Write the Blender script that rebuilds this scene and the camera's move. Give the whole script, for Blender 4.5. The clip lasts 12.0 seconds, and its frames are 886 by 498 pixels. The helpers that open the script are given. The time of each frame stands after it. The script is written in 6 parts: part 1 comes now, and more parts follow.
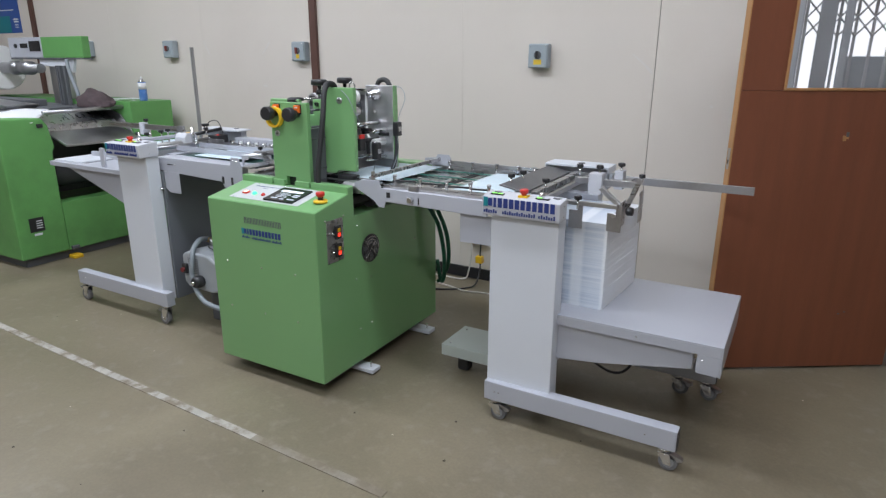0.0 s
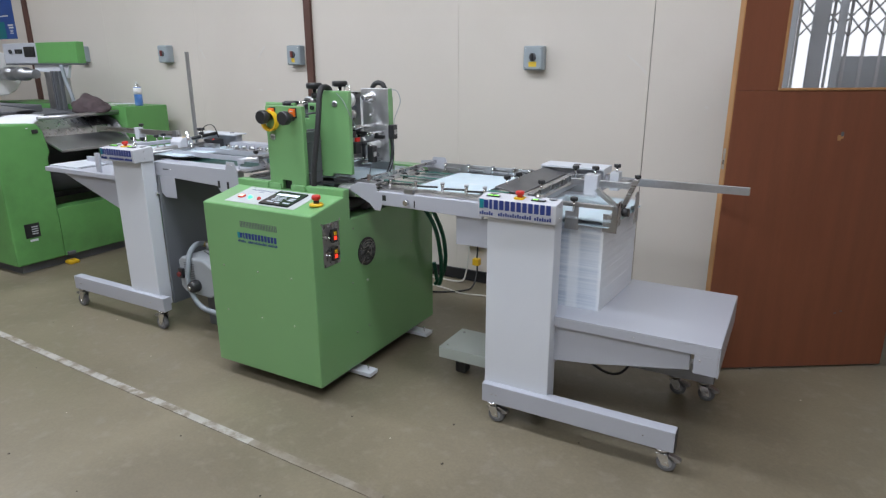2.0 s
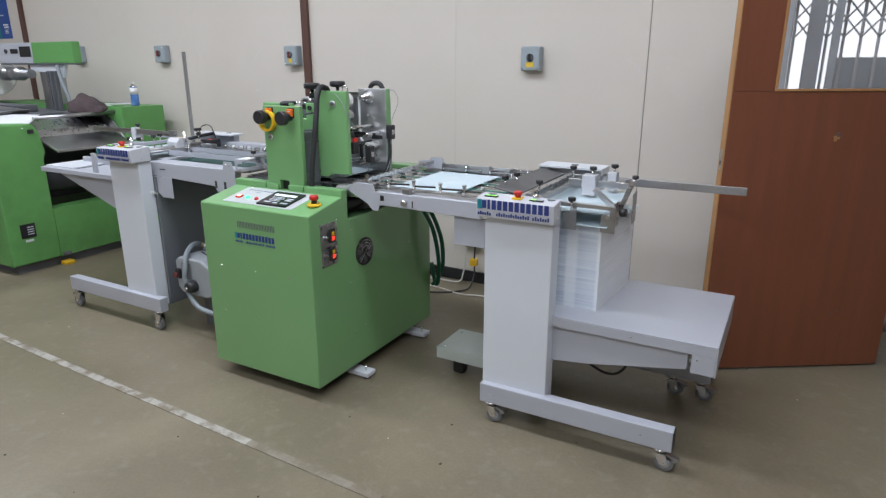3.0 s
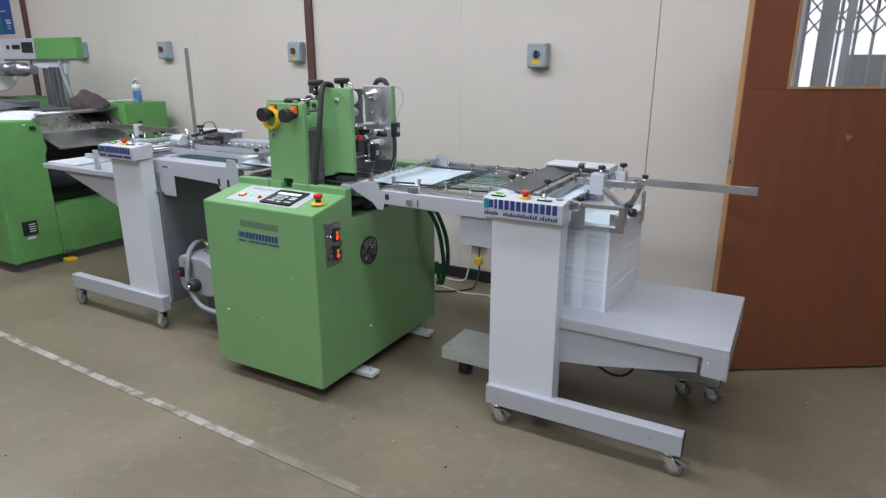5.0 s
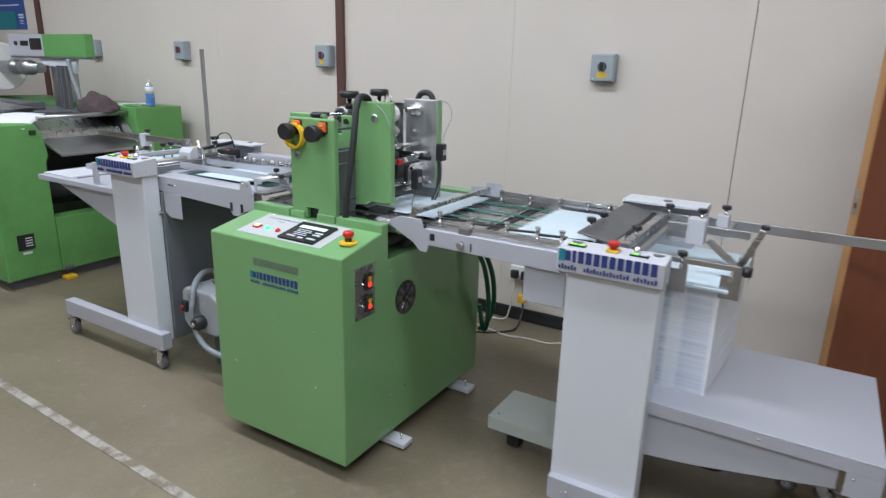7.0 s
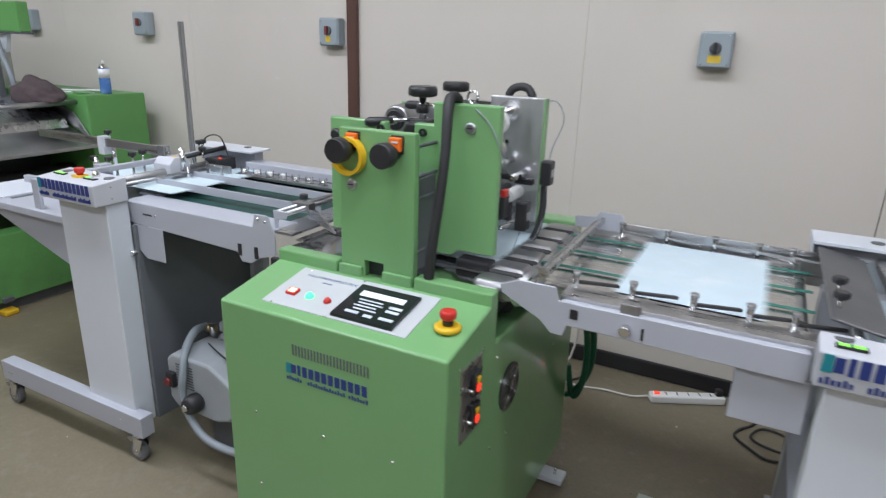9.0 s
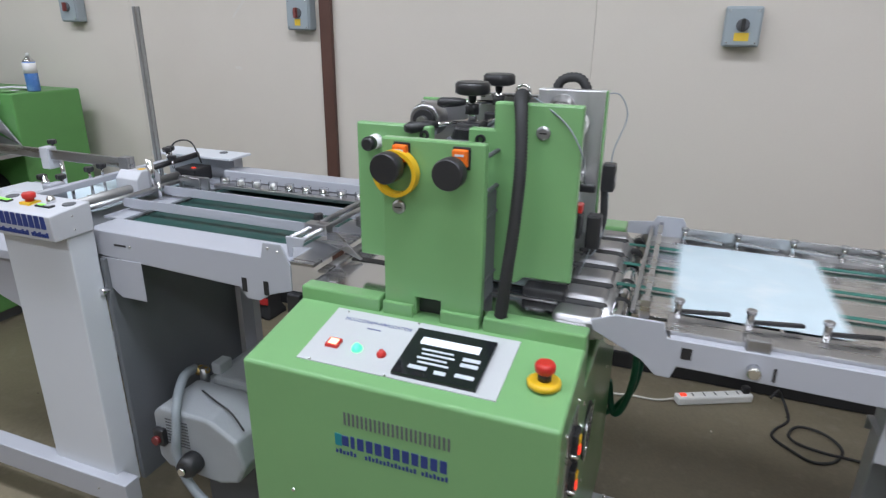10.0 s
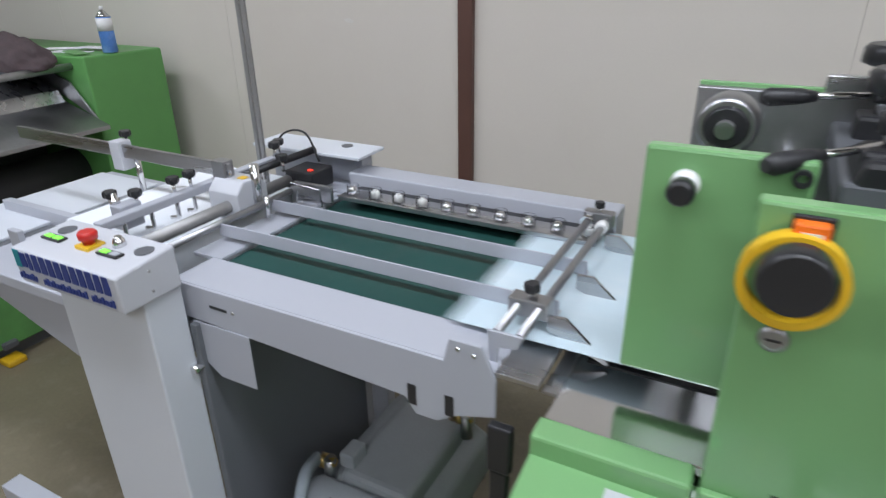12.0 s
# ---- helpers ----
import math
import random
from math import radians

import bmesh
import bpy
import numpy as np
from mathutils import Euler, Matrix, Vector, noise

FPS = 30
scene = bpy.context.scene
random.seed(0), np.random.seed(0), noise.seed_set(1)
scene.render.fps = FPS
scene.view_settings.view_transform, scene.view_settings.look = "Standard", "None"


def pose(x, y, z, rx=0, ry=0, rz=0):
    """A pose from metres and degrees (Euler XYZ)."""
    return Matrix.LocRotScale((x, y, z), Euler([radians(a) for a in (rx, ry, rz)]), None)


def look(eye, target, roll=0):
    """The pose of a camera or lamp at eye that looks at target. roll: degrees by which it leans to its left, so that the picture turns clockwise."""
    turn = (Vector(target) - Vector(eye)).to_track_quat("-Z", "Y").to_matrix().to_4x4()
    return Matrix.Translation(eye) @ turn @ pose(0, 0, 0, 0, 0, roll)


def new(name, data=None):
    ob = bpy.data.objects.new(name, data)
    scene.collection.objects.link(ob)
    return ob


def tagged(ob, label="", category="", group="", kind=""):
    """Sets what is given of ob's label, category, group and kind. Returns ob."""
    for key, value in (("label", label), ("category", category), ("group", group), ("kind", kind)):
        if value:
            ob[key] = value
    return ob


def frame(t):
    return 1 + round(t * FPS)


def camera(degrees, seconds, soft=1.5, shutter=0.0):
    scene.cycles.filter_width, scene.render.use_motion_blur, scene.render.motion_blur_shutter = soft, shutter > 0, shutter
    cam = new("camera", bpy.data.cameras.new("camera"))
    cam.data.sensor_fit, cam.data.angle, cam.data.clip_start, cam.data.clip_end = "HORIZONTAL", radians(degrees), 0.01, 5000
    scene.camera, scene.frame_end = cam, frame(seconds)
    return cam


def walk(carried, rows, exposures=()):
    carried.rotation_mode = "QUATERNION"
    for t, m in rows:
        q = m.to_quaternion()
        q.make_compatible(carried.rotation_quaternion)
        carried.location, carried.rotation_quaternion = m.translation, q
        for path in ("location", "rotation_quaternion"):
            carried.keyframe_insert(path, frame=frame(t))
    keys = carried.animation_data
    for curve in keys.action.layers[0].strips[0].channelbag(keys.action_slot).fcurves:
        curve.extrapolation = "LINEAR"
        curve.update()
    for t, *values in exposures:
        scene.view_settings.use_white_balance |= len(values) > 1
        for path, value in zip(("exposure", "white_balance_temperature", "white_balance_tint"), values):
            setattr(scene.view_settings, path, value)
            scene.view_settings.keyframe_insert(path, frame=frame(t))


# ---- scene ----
cam = camera(70.8, 12.0, 1.3, 0.45)
PATH = [
    (0, (0.179, 0.137, 1.554), (-0.769, 1.8, 0.975), 0.2),
    (0.5, (0.178, 0.141, 1.552), (-0.772, 1.802, 0.969), 0.1),
    (1, (0.172, 0.139, 1.553), (-0.772, 1.803, 0.973), 0.1),
    (1.5, (0.177, 0.143, 1.551), (-0.764, 1.811, 0.975), -0.1),
    (2, (0.183, 0.142, 1.551), (-0.76, 1.811, 0.981), -0.2),
    (2.5, (0.183, 0.141, 1.551), (-0.759, 1.811, 0.981), -0.3),
    (3, (0.177, 0.137, 1.549), (-0.756, 1.813, 0.981), -0.1),
    (5, (0.144, 0.166, 1.551), (-0.794, 1.835, 0.973), -0.0),
    (5.5, (0.105, 0.208, 1.555), (-0.833, 1.871, 0.959), -0.5),
    (6, (0.042, 0.327, 1.56), (-0.909, 1.976, 0.946), 0.1),
    (6.5, (-0.077, 0.461, 1.57), (-1.064, 2.1, 0.988), 1.2),
    (7, (-0.255, 0.569, 1.565), (-1.242, 2.216, 1.005), 1.5),
    (7.2, (-0.356, 0.593, 1.573), (-1.318, 2.254, 1.012), 1.2),
    (8.8, (-0.988, 1.015, 1.582), (-1.867, 2.705, 0.973), 1.4),
    (9, (-1.087, 1.072, 1.575), (-1.951, 2.764, 0.949), 1.8),
    (9.5, (-1.329, 1.145, 1.591), (-2.11, 2.861, 0.922), -0.5),
    (10, (-1.491, 1.232, 1.59), (-2.168, 2.984, 0.905), 0.6),
    (10.5, (-1.639, 1.374, 1.587), (-2.411, 3.068, 0.855), -0.4),
    (11, (-1.761, 1.534, 1.587), (-2.584, 3.187, 0.819), 0.9),
    (11.5, (-1.904, 1.663, 1.572), (-2.753, 3.282, 0.762), 1.1),
    (12, (-2.094, 1.759, 1.58), (-2.951, 3.357, 0.736), -0.9),
]
walk(cam, [(t, look(eye, target, roll)) for t, eye, target, roll in PATH], [(0, 0.0), (6.5, 0.0), (9.5, -0.10), (10.5, -0.12), (12, -0.2)])


# ---- world, light ----
world = bpy.data.worlds.new("world")
scene.world = world
world.use_nodes = True
world.node_tree.nodes["Background"].inputs[0].default_value = (0.75, 0.82, 0.95, 1)
world.node_tree.nodes["Background"].inputs[1].default_value = 0.4
LAMP_Z = 3.55
LAMP_SPOTS = [(x, y) for y in (-2.3, -0.2, 1.9) for x in (-6.3, -3.95, -1.85, 0.25) if (x, y) != (-6.3, -2.3) and (x, y) != (-3.95, -2.3)]
ROW_POWER = {-2.3: 18.0, -0.2: 27.0, 1.9: 42.0}
for n, (x, y) in enumerate(LAMP_SPOTS):
    light = bpy.data.lights.new("tube_light", "AREA")
    light.shape, light.size, light.size_y = "RECTANGLE", 1.45, 0.42
    light.energy, light.color = ROW_POWER[y] * (0.42 if x < -3 and y < 1 else 1.35 if x > 0 and y < 1 else 0.72 if x > 0 else 1.0), (0.915, 0.98, 1.115)
    ob = new("tube_light", light)
    ob.matrix_world = pose(x, y, LAMP_Z - 0.09)


# ---- mesh helpers ----
def tidy(bm):
    bmesh.ops.recalc_face_normals(bm, faces=bm.faces)
    return bm


def box(x0, x1, y0, y1, z0, z1, bev=0.0, bm=None, seg=2):
    """A box between limits, its edges rounded by bev."""
    own = bmesh.new()
    bmesh.ops.create_cube(own, size=1.0)
    for v in own.verts:
        v.co = Vector(((x0 + x1) / 2 + v.co.x * (x1 - x0), (y0 + y1) / 2 + v.co.y * (y1 - y0), (z0 + z1) / 2 + v.co.z * (z1 - z0)))
    if bev:
        bmesh.ops.bevel(own, geom=own.edges, offset=bev, segments=seg, profile=0.5, affect="EDGES", clamp_overlap=True)
    return merge(own, bm)


def merge(own, bm):
    if bm is None:
        return own
    me = bpy.data.meshes.new("scratch")
    own.to_mesh(me)
    own.free()
    bm.from_mesh(me)
    bpy.data.meshes.remove(me)
    return bm


def prism(poly, axis, a, b, bev=0.0, bm=None, seg=2):
    """A flat outline pushed along an axis from a to b. Outline in the other two axes, in x, y, z order."""
    own = bmesh.new()

    def at(p, c):
        return {"x": (c, p[0], p[1]), "y": (p[0], c, p[1]), "z": (p[0], p[1], c)}[axis]

    lo = [own.verts.new(at(p, a)) for p in poly]
    hi = [own.verts.new(at(p, b)) for p in poly]
    own.faces.new(lo)
    own.faces.new(hi[::-1])
    for i in range(len(poly)):
        j = (i + 1) % len(poly)
        own.faces.new((lo[i], hi[i], hi[j], lo[j]))
    tidy(own)
    if bev:
        bmesh.ops.bevel(own, geom=own.edges, offset=bev, segments=seg, profile=0.5, affect="EDGES", clamp_overlap=True)
    return merge(own, bm)


def turned(p, q, profile, bm=None, seg=24):
    """A body turned round the line p to q. Profile: rows of (share along the line, radius)."""
    own = bmesh.new()
    p, q = Vector(p), Vector(q)
    d = (q - p).normalized()
    u = d.orthogonal().normalized()
    w = d.cross(u)
    rings = []
    for s, r in profile:
        c = p.lerp(q, s)
        rings.append([own.verts.new(c + r * (math.cos(2 * math.pi * k / seg) * u + math.sin(2 * math.pi * k / seg) * w)) for k in range(seg)])
    for a, b in zip(rings, rings[1:]):
        for k in range(seg):
            own.faces.new((a[k], a[(k + 1) % seg], b[(k + 1) % seg], b[k]))
    own.faces.new(rings[0][::-1])
    own.faces.new(rings[-1])
    for f in own.faces:
        f.smooth = len(f.verts) == 4
    tidy(own)
    return merge(own, bm)


def cyl(p, q, r, bm=None, seg=24, chamfer=0.0):
    length = (Vector(q) - Vector(p)).length
    c = min(chamfer / length, 0.3) if chamfer else 0
    prof = [(0, r - chamfer), (c, r), (1 - c, r), (1, r - chamfer)] if chamfer else [(0, r), (1, r)]
    return turned(p, q, prof, bm, seg)


def ring(p, q, r_out, r_in, bm=None, seg=32):
    """A hollow roll between p and q."""
    own = bmesh.new()
    p, q = Vector(p), Vector(q)
    d = (q - p).normalized()
    u = d.orthogonal().normalized()
    w = d.cross(u)
    loops = []
    for c, r in ((p, r_in), (p, r_out), (q, r_out), (q, r_in)):
        loops.append([own.verts.new(c + r * (math.cos(2 * math.pi * k / seg) * u + math.sin(2 * math.pi * k / seg) * w)) for k in range(seg)])
    for i in range(4):
        a, b = loops[i], loops[(i + 1) % 4]
        for k in range(seg):
            own.faces.new((a[k], a[(k + 1) % seg], b[(k + 1) % seg], b[k]))
    tidy(own)
    return merge(own, bm)


def smooth_line(pts, steps=8):
    """A rounded line through points."""
    pts = [Vector(p) for p in pts]
    ext = [2 * pts[0] - pts[1], *pts, 2 * pts[-1] - pts[-2]]
    out = []
    for i in range(1, len(ext) - 2):
        a, b, c, d = ext[i - 1 : i + 3]
        for k in range(steps):
            t = k / steps
            out.append(0.5 * (2 * b + (c - a) * t + (2 * a - 5 * b + 4 * c - d) * t * t + (3 * b - a - 3 * c + d) * t**3))
    return out + [pts[-1]]


def tube(pts, r, bm=None, seg=10, ribs=0.0):
    """A hose along points; ribs: how far every second ring stands out."""
    own = bmesh.new()
    side = None
    rings = []
    for i, p in enumerate(pts):
        d = (pts[min(i + 1, len(pts) - 1)] - pts[max(i - 1, 0)]).normalized()
        side = (d.orthogonal() if side is None else side - d * side.dot(d)).normalized()
        up = d.cross(side)
        rr = r + (ribs if i % 2 else 0)
        rings.append([own.verts.new(p + rr * (math.cos(2 * math.pi * k / seg) * side + math.sin(2 * math.pi * k / seg) * up)) for k in range(seg)])
    for a, b in zip(rings, rings[1:]):
        for k in range(seg):
            own.faces.new((a[k], a[(k + 1) % seg], b[(k + 1) % seg], b[k])).smooth = True
    own.faces.new(rings[0][::-1])
    own.faces.new(rings[-1])
    tidy(own)
    return merge(own, bm)


def even(pts, step):
    """The same line with points at even steps."""
    out, left = [pts[0].copy()], step
    for a, b in zip(pts, pts[1:]):
        d = (b - a).length
        while d >= left:
            a = a.lerp(b, left / d)
            out.append(a.copy())
            d -= left
            left = step
        left -= d
    return out


def origin(ob):
    v = Vector((0, 0, 0))
    while ob:
        v += ob.location
        ob = ob.parent
    return v


def thing(name, at, label, category, group="", kind=""):
    ob = new(name)
    ob.location = at
    return tagged(ob, label, category, group, kind)


SETTING = {"shift": Vector((0, 0, 0)), "from_z": 0.0, "stretch": 1.0}  # where the next parts are set


def setting(x=0.0, y=0.0, z=0.0, from_z=0.0, stretch=1.0):
    SETTING.update(shift=Vector((x, y, z)), from_z=from_z, stretch=stretch)


def link(name, bm, material, parent):
    base = origin(parent)
    if SETTING["stretch"] != 1.0:
        for v in bm.verts:
            if v.co.z > SETTING["from_z"]:
                v.co.z = SETTING["from_z"] + (v.co.z - SETTING["from_z"]) * SETTING["stretch"]
    bmesh.ops.translate(bm, verts=bm.verts, vec=SETTING["shift"] - base)
    me = bpy.data.meshes.new(name)
    bm.to_mesh(me)
    bm.free()
    for m in material if isinstance(material, (list, tuple)) else [material]:
        me.materials.append(m)
    ob = new(name, me)
    ob.parent = parent
    return ob


def part(name, bm, material, parent, label=""):
    return tagged(link(name, bm, material, parent), label)


def solid(name, bm, material, label, category="", group="", kind=""):
    """A thing of one mesh, its origin under its middle."""
    lo = [min(v.co[i] for v in bm.verts) for i in range(3)]
    hi = [max(v.co[i] for v in bm.verts) for i in range(3)]
    at = Vector(((lo[0] + hi[0]) / 2, (lo[1] + hi[1]) / 2, lo[2]))
    bmesh.ops.translate(bm, verts=bm.verts, vec=-at)
    me = bpy.data.meshes.new(name)
    bm.to_mesh(me)
    bm.free()
    for m in material if isinstance(material, (list, tuple)) else [material]:
        me.materials.append(m)
    ob = new(name, me)
    ob.location = at
    return tagged(ob, label, category, group, kind)


def words(text, size, m, material, parent, name, width=None):
    """Flat letters at the pose m (letters in its x, y plane)."""
    curve = bpy.data.curves.new(name, "FONT")
    curve.body, curve.size, curve.align_x, curve.align_y, curve.extrude = text, size, "CENTER", "CENTER", 0.0003
    curve.resolution_u = 2
    tmp = bpy.data.objects.new(name, curve)
    me = bpy.data.meshes.new_from_object(tmp)
    if width:
        xs = [v.co.x for v in me.vertices]
        k = width / (max(xs) - min(xs))
        for v in me.vertices:
            v.co.x *= k
    me.transform(Matrix.Translation(-origin(parent)) @ m)
    me.materials.clear()
    me.materials.append(material)
    bpy.data.objects.remove(tmp)
    ob = new(name, me)
    ob.parent = parent
    return ob


# ---- materials ----
def mat(name, col, rough=0.5, metal=0.0, var=0.06, scale=5.0, bump=0.05, grain=180.0, stretch=(1, 1, 1), coat=0.0, dirt=None, dirt_amount=0.0, rough_var=0.08):
    """A surface with slow variation of tone, fine grain, relief and, if given, blotches of dirt."""
    m = bpy.data.materials.new(name)
    m.use_nodes = True
    nt = m.node_tree
    bs = nt.nodes["Principled BSDF"]
    bs.inputs["Metallic"].default_value = metal
    bs.inputs["Coat Weight"].default_value = coat
    tc = nt.nodes.new("ShaderNodeTexCoord")
    mp = nt.nodes.new("ShaderNodeMapping")
    mp.inputs["Scale"].default_value = stretch
    nt.links.new(tc.outputs["Object"], mp.inputs[0])
    slow, fine = nt.nodes.new("ShaderNodeTexNoise"), nt.nodes.new("ShaderNodeTexNoise")
    slow.inputs["Scale"].default_value, slow.inputs["Detail"].default_value = scale, 4
    fine.inputs["Scale"].default_value, fine.inputs["Detail"].default_value = grain, 2
    nt.links.new(mp.outputs[0], slow.inputs["Vector"])
    nt.links.new(mp.outputs[0], fine.inputs["Vector"])
    both = nt.nodes.new("ShaderNodeMath")
    both.operation = "MULTIPLY_ADD"
    both.inputs[1].default_value = 0.35
    nt.links.new(fine.outputs["Fac"], both.inputs[0])
    nt.links.new(slow.outputs["Fac"], both.inputs[2])
    rng = nt.nodes.new("ShaderNodeMapRange")
    rng.inputs[1].default_value, rng.inputs[2].default_value = 0.35, 1.0
    nt.links.new(both.outputs[0], rng.inputs[0])
    mix = nt.nodes.new("ShaderNodeMix")
    mix.data_type = "RGBA"
    mix.inputs[6].default_value = (*[c * (1 - var) for c in col], 1)
    mix.inputs[7].default_value = (*[min(c * (1 + var), 1) for c in col], 1)
    nt.links.new(rng.outputs[0], mix.inputs[0])
    out = mix.outputs[2]
    if dirt:
        d = nt.nodes.new("ShaderNodeTexNoise")
        d.inputs["Scale"].default_value, d.inputs["Detail"].default_value, d.inputs["Roughness"].default_value = scale * 0.6, 7, 0.65
        nt.links.new(tc.outputs["Object"], d.inputs["Vector"])
        r2 = nt.nodes.new("ShaderNodeMapRange")
        r2.inputs[1].default_value, r2.inputs[2].default_value, r2.inputs[4].default_value = 0.52, 0.72, dirt_amount
        nt.links.new(d.outputs["Fac"], r2.inputs[0])
        mix2 = nt.nodes.new("ShaderNodeMix")
        mix2.data_type = "RGBA"
        mix2.inputs[7].default_value = (*dirt, 1)
        nt.links.new(r2.outputs[0], mix2.inputs[0])
        nt.links.new(out, mix2.inputs[6])
        out = mix2.outputs[2]
    nt.links.new(out, bs.inputs["Base Color"])
    rr = nt.nodes.new("ShaderNodeMapRange")
    rr.inputs[1].default_value, rr.inputs[2].default_value = 0.3, 0.7
    rr.inputs[3].default_value, rr.inputs[4].default_value = max(rough - rough_var, 0.02), min(rough + rough_var, 1)
    nt.links.new(slow.outputs["Fac"], rr.inputs[0])
    nt.links.new(rr.outputs[0], bs.inputs["Roughness"])
    if bump:
        bp = nt.nodes.new("ShaderNodeBump")
        bp.inputs["Strength"].default_value, bp.inputs["Distance"].default_value = bump, 0.001
        nt.links.new(fine.outputs["Fac"], bp.inputs["Height"])
        nt.links.new(bp.outputs[0], bs.inputs["Normal"])
    return m


def printed_edges():
    """Cut edges of a paper pile: the print that runs off the sheets shows as upright bluish bands."""
    m = mat("paper_edges_with_print", (0.82, 0.84, 0.87), 0.75, var=0.06, scale=2, bump=0.5, grain=30, stretch=(0.6, 0.6, 30), dirt=(0.66, 0.74, 0.83), dirt_amount=0.5)
    nt = m.node_tree
    bs = nt.nodes["Principled BSDF"]
    base = bs.inputs["Base Color"].links[0].from_socket
    tc, sep = nt.nodes.new("ShaderNodeTexCoord"), nt.nodes.new("ShaderNodeSeparateXYZ")
    nt.links.new(tc.outputs["Object"], sep.inputs[0])
    rng, ramp = nt.nodes.new("ShaderNodeMapRange"), nt.nodes.new("ShaderNodeValToRGB")
    rng.inputs[1].default_value, rng.inputs[2].default_value = -0.215, 0.129
    nt.links.new(sep.outputs[0], rng.inputs[0])
    nt.links.new(rng.outputs[0], ramp.inputs[0])
    cr = ramp.color_ramp
    cr.elements[0].position, cr.elements[0].color = 0.0, (0.4, 0.4, 0.4, 1)
    cr.elements[1].position, cr.elements[1].color = 1.0, (0, 0, 0, 1)
    for p, v in ((0.12, 0.42), (0.30, 0.36), (0.40, 0.42), (0.56, 0.40), (0.60, 0.10), (0.70, 0.12), (0.74, 0.36), (0.86, 0.30), (0.95, 0.26), (0.985, 0.0)):
        cr.elements.new(p).color = (v, v, v, 1)
    streak = nt.nodes.new("ShaderNodeTexNoise")
    streak.inputs["Scale"].default_value = 1.0
    mp = nt.nodes.new("ShaderNodeMapping")
    mp.inputs["Scale"].default_value = (1.5, 1.5, 90)
    nt.links.new(tc.outputs["Object"], mp.inputs[0])
    nt.links.new(mp.outputs[0], streak.inputs["Vector"])
    mul = nt.nodes.new("ShaderNodeMath")
    mul.operation = "MULTIPLY"
    nt.links.new(ramp.outputs[0], mul.inputs[0])
    r2 = nt.nodes.new("ShaderNodeMapRange")
    r2.inputs[1].default_value, r2.inputs[2].default_value, r2.inputs[3].default_value, r2.inputs[4].default_value = 0.35, 0.65, 0.7, 1.4
    nt.links.new(streak.outputs["Fac"], r2.inputs[0])
    nt.links.new(r2.outputs[0], mul.inputs[1])
    mix = nt.nodes.new("ShaderNodeMix")
    mix.data_type = "RGBA"
    mix.inputs[7].default_value = (0.17, 0.27, 0.42, 1)
    nt.links.new(mul.outputs[0], mix.inputs[0])
    nt.links.new(base, mix.inputs[6])
    nt.links.new(mix.outputs[2], bs.inputs["Base Color"])
    return m


def glowing(name, col, strength):
    m = mat(name, col, 0.3, bump=0)
    bs = m.node_tree.nodes["Principled BSDF"]
    bs.inputs["Emission Color"].default_value = (*col, 1)
    bs.inputs["Emission Strength"].default_value = strength
    return m


def clear(name, col=(1, 1, 1), rough=0.03):
    m = bpy.data.materials.new(name)
    m.use_nodes = True
    bs = m.node_tree.nodes["Principled BSDF"]
    bs.inputs["Base Color"].default_value = (*col, 1)
    bs.inputs["Roughness"].default_value = rough
    bs.inputs["Transmission Weight"].default_value = 1.0
    bs.inputs["IOR"].default_value = 1.45
    return m


GREEN = mat("green_enamel", (0.185, 0.385, 0.16), 0.30, var=0.035, scale=2.5, bump=0.06, grain=260, coat=0.45, rough_var=0.03)
GREEN_OLD = mat("green_enamel_worn", (0.12, 0.33, 0.095), 0.42, var=0.12, scale=3, bump=0.08, dirt=(0.05, 0.10, 0.04), dirt_amount=0.35)
GREY = mat("grey_powder_coat", (0.425, 0.438, 0.485), 0.37, var=0.03, scale=3, bump=0.14, grain=420, rough_var=0.03)
# GREY_DARK, BLACK and RUBBER are lifted slightly: haze put into their colour.
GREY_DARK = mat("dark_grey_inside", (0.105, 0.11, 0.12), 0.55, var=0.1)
PALE = mat("pale_grey_paint", (0.645, 0.672, 0.72), 0.38, var=0.03, scale=2, bump=0.12, grain=420)
STEEL = mat("brushed_steel", (0.52, 0.52, 0.53), 0.30, 1.0, var=0.10, scale=3, bump=0.12, grain=40, stretch=(1, 12, 12))
STEEL_DULL = mat("dull_steel", (0.42, 0.42, 0.43), 0.42, 1.0, var=0.15, scale=6, bump=0.1, grain=60)
POLISHED = mat("polished_steel", (0.62, 0.62, 0.62), 0.10, 1.0, var=0.05, scale=2, bump=0.02, rough_var=0.04)
CHROME = mat("chrome", (0.75, 0.75, 0.76), 0.12, 1.0, var=0.04, bump=0)
BLACK = mat("black_plastic", (0.022, 0.022, 0.024), 0.38, var=0.2, bump=0.1, grain=500)
RUBBER = mat("black_rubber", (0.027, 0.027, 0.028), 0.62, var=0.2, bump=0.1)
WHEEL_GREY = mat("grey_tyre", (0.16, 0.16, 0.17), 0.55, var=0.15)
WHITE = mat("white_plastic", (0.78, 0.78, 0.77), 0.4, var=0.03)
PAPER = mat("printed_paper", (0.56, 0.67, 0.725), 0.6, var=0.06, scale=12, bump=0.04, dirt=(0.68, 0.74, 0.77), dirt_amount=0.9)
PAPER_EDGE = mat("paper_edges", (0.82, 0.84, 0.87), 0.75, var=0.06, scale=2, bump=0.5, grain=30, stretch=(0.6, 0.6, 30), dirt=(0.60, 0.70, 0.80), dirt_amount=0.6)
PAPER_PRINT_EDGE = printed_edges()
BELT_THIN = mat("thin_green_belt", (0.03, 0.17, 0.135), 0.5, var=0.15, scale=12)
